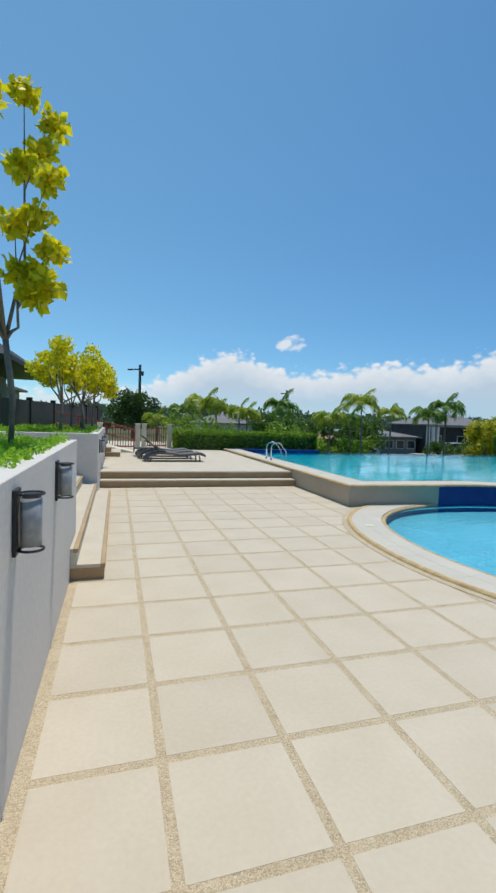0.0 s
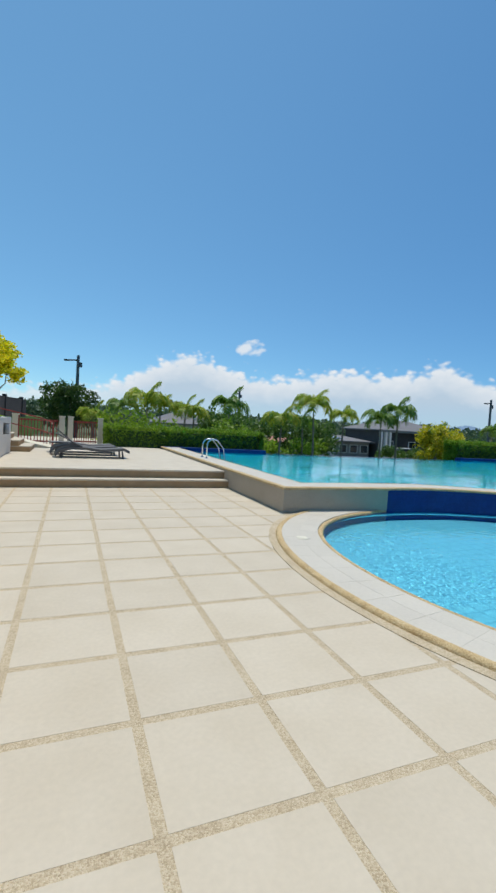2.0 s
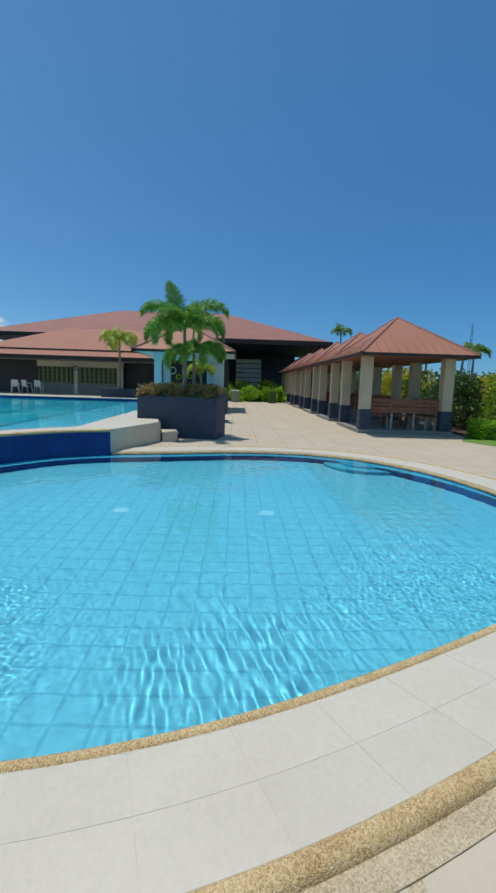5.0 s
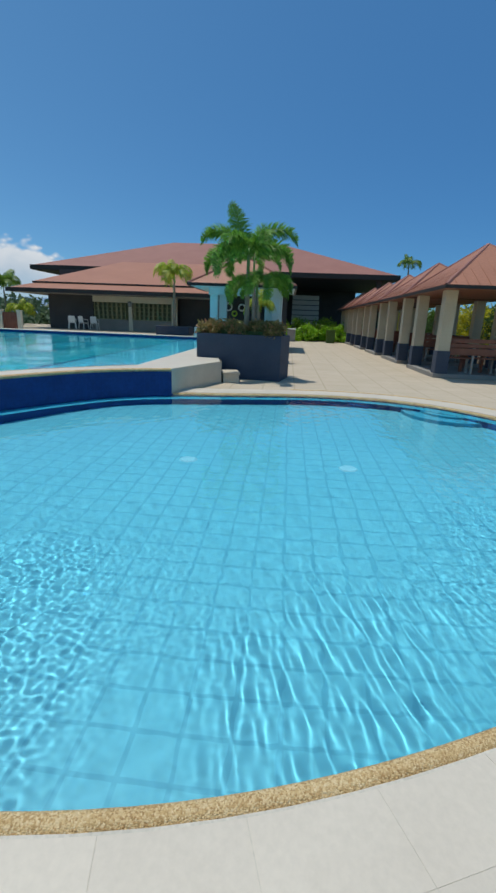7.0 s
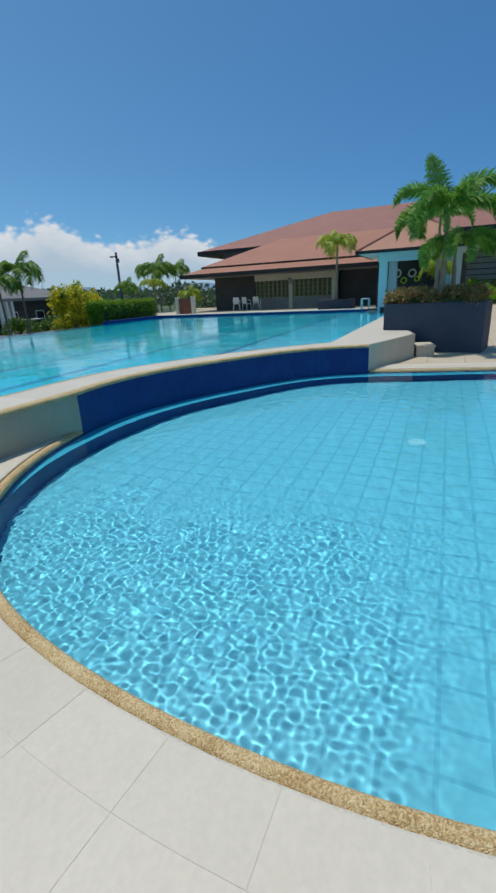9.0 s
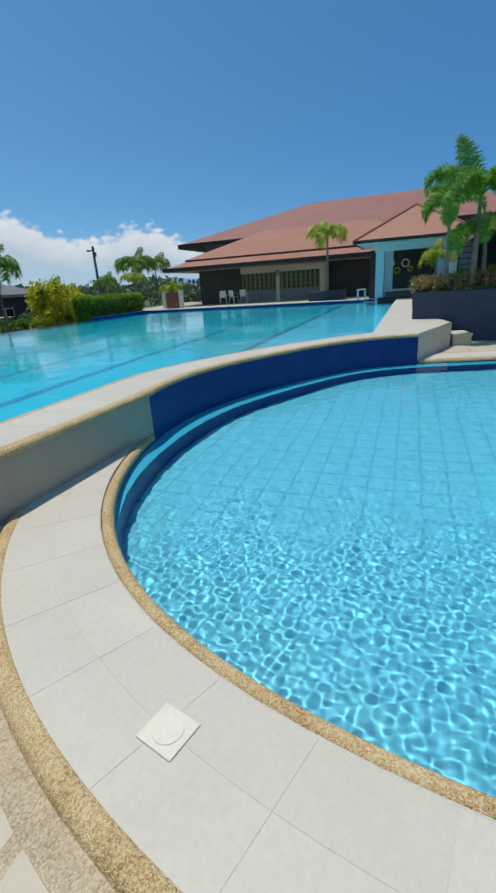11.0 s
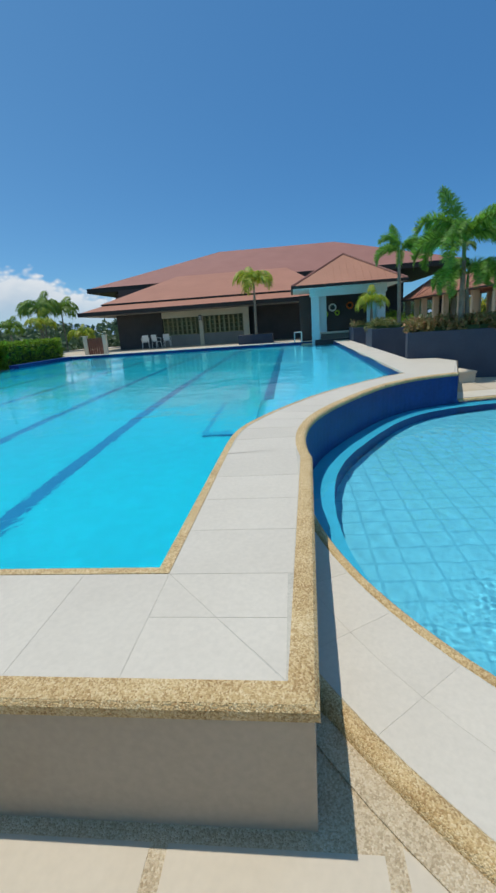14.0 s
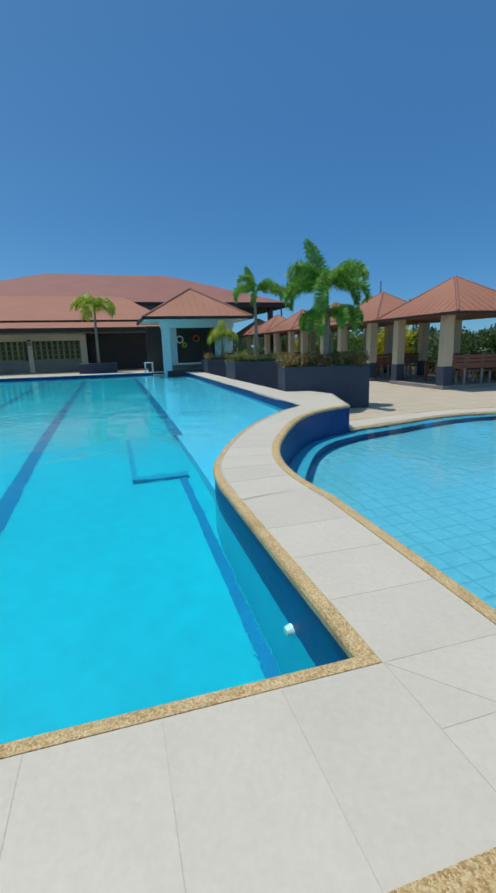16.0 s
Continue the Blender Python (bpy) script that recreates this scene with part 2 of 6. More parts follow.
ROOF = material("terracotta_roof", (0.26, 0.10, 0.07), (0.31, 0.13, 0.095), 0.6, scale=0.7, fine=18, bump=0.1, grain=0.08)
ROOF_NEW = material("orange_roof", (0.335, 0.135, 0.075), (0.39, 0.165, 0.095), 0.6, scale=0.7, fine=18, bump=0.1, grain=0.08)
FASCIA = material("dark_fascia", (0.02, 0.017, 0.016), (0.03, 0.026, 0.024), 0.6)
# Charcoal of the dark walls, also standing in for shade in the clubhouse
DARKWALL = material("charcoal_and_shade", (0.055, 0.05, 0.05), (0.075, 0.07, 0.068), 0.8, scale=1.2, fine=40)
GREYWALL = material("grey_dado", (0.23, 0.22, 0.20), (0.29, 0.275, 0.25), 0.85, scale=1.4, fine=40)
CREAM = material("cream_paint", (0.62, 0.56, 0.42), (0.69, 0.63, 0.49), 0.8, scale=1.2, fine=30, grain=0.05)
BARWHITE = material("bar_white_paint", (0.55, 0.72, 0.74), (0.60, 0.76, 0.77), 0.7, scale=1.5, fine=30, grain=0.04)
TAN = material("tan_pier_paint", (0.50, 0.42, 0.29), (0.57, 0.49, 0.35), 0.8, scale=1.6, fine=35, grain=0.06)
BENCHLEG = material("weathered_grey_paint", (0.32, 0.29, 0.26), (0.40, 0.37, 0.33), 0.8, scale=4, fine=50)
POLE = material("grey_steel_pole", (0.10, 0.115, 0.13), (0.13, 0.145, 0.16), 0.6)
WOOD = material("red_brown_wood", (0.20, 0.07, 0.042), (0.27, 0.105, 0.065), 0.55, scale=6, fine=45, bump=0.2)
STEEL = material("stainless_steel", (0.72, 0.73, 0.75), (0.66, 0.68, 0.70), 0.2, metal=1.0, bump=0.0)
IRON = material("dark_iron", (0.03, 0.03, 0.032), (0.045, 0.045, 0.047), 0.5, metal=0.3)
REDRAIL = material("red_steel_paint", (0.27, 0.04, 0.028), (0.34, 0.06, 0.04), 0.5)
RATTAN = material("grey_rattan", (0.10, 0.095, 0.09), (0.16, 0.15, 0.14), 0.75, scale=40, fine=160, bump=0.6)
GLASS = material("frosted_glass", (0.29, 0.30, 0.30), (0.35, 0.36, 0.36), 0.35, scale=5, fine=40, bump=0.02)
BARK = material("grey_bark", (0.16, 0.13, 0.10), (0.26, 0.22, 0.17), 0.9, scale=8, fine=70, bump=0.6)
PALMBARK = material("palm_bark", (0.20, 0.17, 0.13), (0.30, 0.26, 0.20), 0.9, scale=7, fine=50, bump=0.6)
CROWNSHAFT = material("crownshaft_green", (0.12, 0.22, 0.06), (0.18, 0.30, 0.09), 0.5, scale=6)
GRASS = material("lawn", (0.10, 0.20, 0.02), (0.16, 0.28, 0.04), 0.9, scale=2, fine=60, bump=0.6, grain=0.3)
FIELD = material("distant_land", (0.055, 0.085, 0.03), (0.10, 0.12, 0.05), 0.95, scale=0.02, fine=0.4, bump=0.0, grain=0.25)
# Blue of the distance haze is painted into the hills' base colour
HILL = material("distant_hills", (0.16, 0.24, 0.34), (0.20, 0.29, 0.38), 0.95, scale=0.002, fine=0.02, bump=0.0)
PLASTIC = material("white_plastic", (0.74, 0.73, 0.68), (0.70, 0.69, 0.64), 0.4, bump=0.0, scale=2, grain=0.02)
LEAF_PALM = leaf_material("palm_leaf", (0.07, 0.18, 0.02), (0.24, 0.37, 0.045), trans=0.45)
LEAF_PALM_Y = leaf_material("palm_leaf_sunny", (0.17, 0.30, 0.025), (0.46, 0.54, 0.05), trans=0.5, yellow=(0.55, 0.48, 0.07))
LEAF_PLUME = leaf_material("plume_leaf", (0.07, 0.21, 0.025), (0.27, 0.52, 0.07), trans=0.42)
LEAF_YELLOW = leaf_material("yellow_leaf", (0.48, 0.50, 0.01), (0.92, 0.80, 0.02), trans=0.5)
LEAF_HEDGE = leaf_material("hedge_leaf", (0.12, 0.24, 0.012), (0.32, 0.46, 0.035), trans=0.5)
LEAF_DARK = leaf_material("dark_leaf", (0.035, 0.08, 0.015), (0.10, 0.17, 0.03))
# Distance haze is put into this paler leaf colour for the far trees
LEAF_FAR = leaf_material("haze_tinted_leaf", (0.07, 0.12, 0.06), (0.14, 0.20, 0.09))
LEAF_WOOD = leaf_material("wood_leaf", (0.05, 0.12, 0.02), (0.17, 0.27, 0.04))
LEAF_LIME = leaf_material("lime_groundcover", (0.16, 0.38, 0.012), (0.40, 0.62, 0.03))
LEAF_GOLD = leaf_material("golden_shrub_leaf", (0.34, 0.38, 0.015), (0.74, 0.62, 0.03), trans=0.45)
LEAF_BRONZE = leaf_material("bronze_shrub_leaf", (0.14, 0.14, 0.04), (0.36, 0.26, 0.09), yellow=(0.5, 0.22, 0.12))
LEAF_RED = leaf_material("red_flower_petal", (0.5, 0.03, 0.03), (0.7, 0.08, 0.06))
LEAF_OLIVE = leaf_material("olive_shrub_leaf", (0.12, 0.15, 0.04), (0.29, 0.29, 0.08))
DRAIN = material("pale_aqua_plastic", (0.20, 0.56, 0.66), (0.24, 0.60, 0.70), 0.5, bump=0.0)
LIDCREAM = material("aged_cream_plastic", (0.66, 0.61, 0.47), (0.72, 0.67, 0.53), 0.5, scale=9, fine=60, bump=0.02, grain=0.04)
# Olive colour standing in for the shaded greenery behind the screen
SCREEN_BACK = material("shaded_greenery_panel", (0.15, 0.165, 0.09), (0.20, 0.21, 0.12), 0.9, scale=1.3, fine=20)
# Blocks under the eave carry its shade in a darker colour
SCREEN = material("shade_toned_screen_block", (0.30, 0.29, 0.16), (0.36, 0.35, 0.20), 0.85, scale=2, fine=30)


def cloud_material():
    """A soft cumulus bank on the sky's backdrop: the ramp holds the height of its tops along the horizon."""
    m = bpy.data.materials.new("cloud_bank")
    m.use_nodes = True
    t = m.node_tree
    t.nodes.remove(t.nodes["Principled BSDF"])

    def math_node(op, a, b=None, c=None):
        n = t.nodes.new("ShaderNodeMath")
        n.operation = op
        for k, v in enumerate((a, b, c)):
            if v is None:
                continue
            if isinstance(v, (int, float)):
                n.inputs[k].default_value = v
            else:
                t.links.new(v, n.inputs[k])
        return n.outputs[0]

    geo = t.nodes.new("ShaderNodeNewGeometry")
    sep = t.nodes.new("ShaderNodeSeparateXYZ")
    t.links.new(geo.outputs["Position"], sep.inputs["Vector"])
    az = math_node("DEGREES", math_node("ARCTAN2", sep.outputs["X"], sep.outputs["Y"]))
    el = math_node("DIVIDE", sep.outputs["Z"], 2900 * math.tan(radians(1.0)))
    u = math_node("DIVIDE", math_node("ADD", az, 10.0), 85.0)
    ramp = t.nodes.new("ShaderNodeValToRGB")
    ramp.color_ramp.interpolation = "B_SPLINE"
    e = ramp.color_ramp.elements
    tops = ((-10, 1.5), (4, 3.4), (8, 5.4), (13, 8.4), (17, 7.4), (23, 5.0), (28, 5.9), (35, 7.4), (40, 5.6), (45, 8.6), (49, 5.6), (54, 5.0), (59, 7.3), (64, 4.2), (75, 1.8))
    e[0].position, e[1].position = 0.0, 1.0
    for k, (a, h) in enumerate(tops):
        q = e[0] if k == 0 else e[-1] if k == len(tops) - 1 else e.new((a + 10) / 85)
        q.color = (h / 10, h / 10, h / 10, 1)
    t.links.new(u, ramp.inputs["Fac"])
    top = math_node("ADD", math_node("MULTIPLY", ramp.outputs["Color"], 10.0), 1.25)
    scale = t.nodes.new("ShaderNodeVectorMath")
    scale.operation = "MULTIPLY"
    scale.inputs[1].default_value = (1, 1, 1.5)
    t.links.new(geo.outputs["Position"], scale.inputs[0])
    puffs = t.nodes.new("ShaderNodeTexVoronoi")
    puffs.feature = "SMOOTH_F1"
    puffs.inputs["Scale"].default_value, puffs.inputs["Smoothness"].default_value, puffs.inputs["Detail"].default_value = 0.016, 0.9, 1.0
    wisps = t.nodes.new("ShaderNodeTexNoise")
    wisps.inputs["Scale"].default_value, wisps.inputs["Detail"].default_value, wisps.inputs["Roughness"].default_value = 0.010, 2.5, 0.45
    for n in (puffs, wisps):
        t.links.new(scale.outputs["Vector"], n.inputs["Vector"])
    rough = math_node("ADD", math_node("MULTIPLY", math_node("SUBTRACT", 0.45, puffs.outputs["Distance"]), 2.2), math_node("MULTIPLY", math_node("SUBTRACT", wisps.outputs["Fac"], 0.5), 1.1))
    depth = math_node("ADD", math_node("SUBTRACT", top, el), rough)
    edge = t.nodes.new("ShaderNodeMapRange")
    edge.interpolation_type = "SMOOTHSTEP"
    edge.inputs["From Min"].default_value, edge.inputs["From Max"].default_value = -0.5, 0.85
    t.links.new(depth, edge.inputs["Value"])
    # the small cloud above the bank
    da, de = math_node("SUBTRACT", az, 21.3), math_node("SUBTRACT", el, 9.9)
    puff = math_node("SUBTRACT", 1.0, math_node("ADD", math_node("MULTIPLY", math_node("MULTIPLY", da, da), 0.22), math_node("MULTIPLY", math_node("MULTIPLY", de, de), 0.42)))
    puff = math_node("ADD", puff, math_node("MULTIPLY", math_node("SUBTRACT", wisps.outputs["Fac"], 0.52), 5.0))
    small = t.nodes.new("ShaderNodeMapRange")
    small.interpolation_type = "SMOOTHSTEP"
    small.inputs["From Min"].default_value, small.inputs["From Max"].default_value = 0.1, 1.3
    t.links.new(puff, small.inputs["Value"])
    low = t.nodes.new("ShaderNodeMapRange")
    low.inputs["From Min"].default_value, low.inputs["From Max"].default_value = 0.0, 4.5
    low.inputs["To Min"].default_value, low.inputs["To Max"].default_value = 0.42, 1.0
    t.links.new(el, low.inputs["Value"])
    alpha = math_node("MAXIMUM", math_node("MULTIPLY", edge.outputs["Result"], low.outputs["Result"]), math_node("MULTIPLY", small.outputs["Result"], 0.85))
    shade = t.nodes.new("ShaderNodeMapRange")
    shade.inputs["From Min"].default_value, shade.inputs["From Max"].default_value = 0.6, 4.4
    t.links.new(math_node("ADD", depth, math_node("MULTIPLY", math_node("SUBTRACT", puffs.outputs["Distance"], 0.4), 3.0)), shade.inputs["Value"])
    tone = t.nodes.new("ShaderNodeMix")
    tone.data_type = "RGBA"
    tone.inputs["A"].default_value, tone.inputs["B"].default_value = (0.83, 0.87, 0.91, 1), (0.50, 0.63, 0.76, 1)
    t.links.new(shade.outputs["Result"], tone.inputs["Factor"])
    glow = t.nodes.new("ShaderNodeEmission")
    t.links.new(tone.outputs["Result"], glow.inputs["Color"])
    clear = t.nodes.new("ShaderNodeBsdfTransparent")
    mx = t.nodes.new("ShaderNodeMixShader")
    t.links.new(alpha, mx.inputs["Fac"])
    t.links.new(clear.outputs["BSDF"], mx.inputs[1]), t.links.new(glow.outputs["Emission"], mx.inputs[2])
    t.links.new(mx.outputs["Shader"], t.nodes["Material Output"].inputs["Surface"])
    return m


CLOUD = cloud_material()

# ---- building tools ----


def link_mesh(name, bm, mat, parent=None, label="", smooth=False):
    me = bpy.data.meshes.new(name)
    bm.normal_update()
    bm.to_mesh(me)
    bm.free()
    for m in (mat if isinstance(mat, (list, tuple)) else [mat]):
        me.materials.append(m)
    if smooth:
        me.polygons.foreach_set("use_smooth", [True] * len(me.polygons))
    ob = new(name, me)
    if parent is not None:
        ob.parent = parent
    if label:
        ob["label"] = label
    return ob


def part(name, bm, mat, parent, label="", smooth=False):
    return link_mesh(name, bm, mat, parent, label, smooth)


def thing(name, place, label, category, group="", kind="", turn=0.0):
    ob = new(name)
    ob.matrix_basis = pose(*place, 0, 0, turn)
    return tagged(ob, label, category, group, kind)


def share(name, me, parent, m, label=""):
    ob = new(name, me)
    ob.parent = parent
    ob.matrix_basis = m
    if label:
        ob["label"] = label
    return ob


def add_box(bm, x0, x1, y0, y1, z0, z1, bevel=0.0, m=None, mat=0):
    v = [bm.verts.new((x, y, z)) for z in (z0, z1) for y in (y0, y1) for x in (x0, x1)]
    faces = [bm.faces.new([v[i] for i in q]) for q in ((0, 2, 3, 1), (4, 5, 7, 6), (0, 1, 5, 4), (2, 6, 7, 3), (0, 4, 6, 2), (1, 3, 7, 5))]
    for f in faces:
        f.material_index = mat
    if bevel:
        es = list({e for f in faces for e in f.edges})
        r = bmesh.ops.bevel(bm, geom=es, offset=bevel, segments=2, affect="EDGES", profile=0.5)
        v = list({w for f in r["faces"] for w in f.verts} | {w for w in v if w.is_valid})
    if m is not None:
        bmesh.ops.transform(bm, matrix=m, verts=[w for w in v if w.is_valid])
    return bm


def box(x0, x1, y0, y1, z0, z1, bevel=0.0, m=None):
    return add_box(bmesh.new(), x0, x1, y0, y1, z0, z1, bevel, m)


def add_tube(bm, pts, radii, sides=8, cap=True):
    """A round bar along points, with a radius at each."""
    pts = [Vector(p) for p in pts]
    if isinstance(radii, (int, float)):
        radii = [radii] * len(pts)
    rings, up = [], Vector((0, 0, 1))
    for i, p in enumerate(pts):
        d = (pts[min(i + 1, len(pts) - 1)] - pts[max(i - 1, 0)]).normalized()
        a = d.cross(up)
        a = d.cross(Vector((1, 0, 0))) if a.length < 0.05 else a
        a.normalize()
        b = d.cross(a).normalized()
        if rings and i:
            pass
        rings.append([bm.verts.new(p + radii[i] * (math.cos(k) * a + math.sin(k) * b)) for k in (2 * math.pi * j / sides for j in range(sides))])
    for r, s in zip(rings, rings[1:]):
        shift = min(range(sides), key=lambda k: (s[k].co - r[0].co).length)
        for j in range(sides):
            bm.faces.new((r[j], r[(j + 1) % sides], s[(j + 1 + shift) % sides], s[(j + shift) % sides]))
    if cap:
        bm.faces.new(rings[0][::-1]), bm.faces.new(rings[-1])
    return bm


def tube(pts, radii, sides=8):
    return add_tube(bmesh.new(), pts, radii, sides)


def add_prism(bm, poly, z0, z1):
    """A flat polygon, counter-clockwise, raised from z0 to z1."""
    lo = [bm.verts.new((x, y, z0)) for x, y in poly]
    hi = [bm.verts.new((x, y, z1)) for x, y in poly]
    bm.faces.new(hi), bm.faces.new(lo[::-1])
    for i in range(len(poly)):
        j = (i + 1) % len(poly)
        bm.faces.new((lo[i], lo[j], hi[j], hi[i]))
    return bm


def sheet(outer, holes, z):
    """A flat sheet at z with holes cut into it."""
    bm = bmesh.new()
    edges = []
    for loop in (outer, *holes):
        vs = [bm.verts.new((x, y, z)) for x, y in loop]
        edges += [bm.edges.new((vs[i], vs[(i + 1) % len(vs)])) for i in range(len(vs))]
    bmesh.ops.triangle_fill(bm, edges=edges, use_beauty=True, normal=(0, 0, 1))
    for f in bm.faces:
        f.normal_update()
        if f.normal.z < 0:
            f.normal_flip()
    return bm


def add_strip(bm, low, high, close=False):
    """A wall between two rows of points."""
    a = [bm.verts.new(p) for p in low]
    b = [bm.verts.new(p) for p in high]
    n = len(a)
    for i in range(n if close else n - 1):
        j = (i + 1) % n
        bm.faces.new((a[i], a[j], b[j], b[i]))
    return bm


def clip_half(poly, n, d):
    """The part of a polygon where n.p >= d."""
    out = []
    for i, p in enumerate(poly):
        q = poly[(i + 1) % len(poly)]
        a, b = p[0] * n[0] + p[1] * n[1] - d, q[0] * n[0] + q[1] * n[1] - d
        if a >= 0:
            out.append(p)
        if a * b < 0:
            s = a / (a - b)
            out.append((p[0] + s * (q[0] - p[0]), p[1] + s * (q[1] - p[1])))
    return out

# ---- the ground, the deck and the pools ----
CX, CY = 7.44, 2.64            # middle of the wading pool
RIM = 0.03                     # top of its kerb
HIGH, WATER = 0.45, 0.33       # main pool: coping and water
DEPTH, SHELF = -0.44, -0.20    # its floor and the shallow shelf
PLAT = 0.36                    # upper terrace
PITCH = 0.65


RIM_WAVES = ((0.127, -0.739), (-0.272, -0.356), (-0.084, 0.085), (-0.035, 0.015), (-0.051, 0.018), (-0.029, 0.038))


def radius(a):
    """The wading pool's free-form edge, from its middle; a in degrees."""
    return 3.883 + sum(c * math.cos(k * radians(a)) + s * math.sin(k * radians(a)) for k, (c, s) in enumerate(RIM_WAVES, 1))


def on_rim(a, off=0.0):
    r = radius(a) + off
    return CX + r * math.cos(radians(a)), CY + r * math.sin(radians(a))


def ring(a0, a1, step, off):
    n = max(1, round(abs(a1 - a0) / step))
    return [on_rim(a0 + (a1 - a0) * i / n, off) for i in range(n + 1)]


ARC0, ARC1 = 104.1, 14.6       # the blue wall's stretch of the edge
WALL_X, WALL_Y = 4.43, 6.05    # outer corner of the raised pool
BEND = [(6.9, 6.65), (7.3, 6.64), (7.7, 6.58), (8.1, 6.44), (8.7, 6.17), (9.45, 5.75), (10.1, 5.28), (10.75, 4.72), (11.15, 4.26)]


def smooth_line(p, n=4):
    """Points along a soft curve through the given ones."""
    out = []
    for i in range(len(p) - 1):
        a, b, c, d = (Vector(p[min(max(k, 0), len(p) - 1)]) for k in (i - 1, i, i + 1, i + 2))
        for j in range(n):
            t = j / n
            out.append(tuple(0.5 * (2 * b + (c - a) * t + (2 * a - 5 * b + 4 * c - d) * t * t + (3 * b - a - 3 * c + d) * t ** 3)))
    return out + [tuple(p[-1])]


inner_arc = smooth_line(BEND)
POOL_IN = [(5.10, 17.0), (5.10, 6.65)] + inner_arc + [(25.0, 4.26), (25.0, 17.0)]


def inner_radius(a):
    """From the wading pool's middle to the main pool's edge; a in degrees."""
    best = [(math.degrees(math.atan2(y - CY, x - CX)), math.hypot(x - CX, y - CY)) for x, y in [(5.6, 6.65)] + inner_arc]
    for (a0, r0), (a1, r1) in zip(best, best[1:]):
        if a1 <= a <= a0:
            return r0 + (r1 - r0) * (a0 - a) / (a0 - a1)
    return best[-1][1]


ground = link_mesh("ground", sheet([(-2500, -2500), (2500, -2500), (2500, 2500), (-2500, 2500)], [], -2.2), FIELD)
tagged(ground, "flat green land reaching to the horizon", "ground", kind="structure")

deck_holes = [[on_rim(a, 0.08) for a in range(0, 360, 4)]]
deck = link_mesh("floor", sheet([(-0.70, -14), (41, -14), (41, 3.9), (13.4, 3.9), (12.0, 3.3)] + [on_rim(a, 0.35) for a in range(24, 104, 8)] + [(6.2, 6.3), (4.6, 6.3), (4.6, 9.2), (-0.70, 9.2)], deck_holes, -0.0013), GRAVEL)
tagged(deck, "washed pebble bed between the pale deck slabs", "floor", kind="structure")
far_deck = link_mesh("pavement", sheet([*[on_rim(a, 0.60) for a in range(-112, 11, 6)][::-1], (5.0, -3.95), (5.0, -13.9), (40.9, -13.9), (40.9, 3.60), (13.34, 3.60), (13.2, 3.05), (12.2, 3.0)][::-1], [], 0.004), DECK)
tagged(far_deck, "sunlit beige paved walkway beside planters and gazebos", "pavement", kind="structure")

# Upper terrace behind two steps
bm = box(-0.58, WALL_X, 9.30, 17.0, -0.3, PLAT)
terrace = link_mesh("terrace", bm, TREAD)
tagged(terrace, "raised pale paved sun terrace behind two steps", "terrace", kind="structure")
for n, (y, z) in enumerate(((8.93, PLAT / 2), (9.24, PLAT))):
    st = thing("step", (0, 0, 0), "low tan tiled step up to the sun terrace", "step", "terrace steps", "structure")
    part("riser", box(-0.62, WALL_X - 0.002, y, y + 0.34, z - PLAT / 2, z - 0.035), RISER, st)
    part("tread", box(-0.62, WALL_X - 0.004, y - 0.02, y + 0.36, z - 0.035, z + 0.004 * n, 0.008), TREAD, st)

# Main pool shell
bm = bmesh.new()
add_strip(bm, [(x, y, DEPTH - 0.03) for x, y in POOL_IN], [(x, y, 0.06) for x, y in POOL_IN], True)
shell = link_mesh("pool_wall", bm, POOLAQUA)
tagged(shell, "aqua tiled inner wall of the main pool", "pool wall", kind="structure")
band = bmesh.new()
south = POOL_IN[1:-1]
add_strip(band, [(x, y, 0.06) for x, y in [POOL_IN[0]] + south + [POOL_IN[-1]]], [(x, y, HIGH - 0.03) for x, y in [POOL_IN[0]] + south + [POOL_IN[-1]]])
tagged(link_mesh("waterline_band", band, NAVY), "navy mosaic band along the waterline", "pool wall", kind="structure")
SHELF_Y = 6.62
deep = link_mesh("pool_floor", sheet(POOL_IN[::-1], [], DEPTH), DEEP)
tagged(deep, "deep turquoise tiled floor of the main pool", "pool floor", kind="structure")
bm = bmesh.new()
add_prism(bm, [(x, y + 0.01) for x, y in inner_arc if y < SHELF_Y - 0.12] + [(24.99, 4.27), (24.99, SHELF_Y)], DEPTH - 0.02, SHELF)
bmesh.ops.recalc_face_normals(bm, faces=bm.faces)
shelf = link_mesh("pool_shelf", bm, SHELFAQUA)
tagged(shelf, "light aqua shallow shelf along the main pool", "pool floor", kind="structure")
for y, x0 in ((SHELF_Y - 0.12, 10.7), (8.50, 5.5), (10.05, 5.5), (11.95, 5.5), (13.7, 5.5), (15.4, 5.5)):
    z = SHELF + 0.004 if y < SHELF_Y else DEPTH + 0.004
    ln = link_mesh("lane_line", box(x0, 24.6, y - 0.085, y + 0.085, z - 0.02, z + 0.002), LANE)
    tagged(ln, "dark blue tiled lane line on the pool floor", "lane line", "lane lines", "structure")
tagged(link_mesh("pool_floor_border", box(5.11, 8.90, 6.655, 6.74, DEPTH - 0.02, DEPTH + 0.005), LANE_EDGE), "blue tiled border on the floor along the pool wall", "lane line", kind="structure")
landing = thing("pool_landing", (8.95, 6.63, DEPTH), "submerged aqua tiled landing with dark edges beside the shelf", "steps", kind="structure")
part("block", box(0, 2.0, 0, 0.62, 0, 0.06), DEEP, landing)
# Two edges of the landing in a darker blue than its top
part("edge", box(-0.02, 0.10, -0.005, 0.64, 0.0, 0.064), FAINT_EDGE, landing, "darker blue edge")
part("edge", box(0.10, 2.0, 0.58, 0.64, 0.0, 0.064), FAINT_EDGE, landing, "darker blue edge")
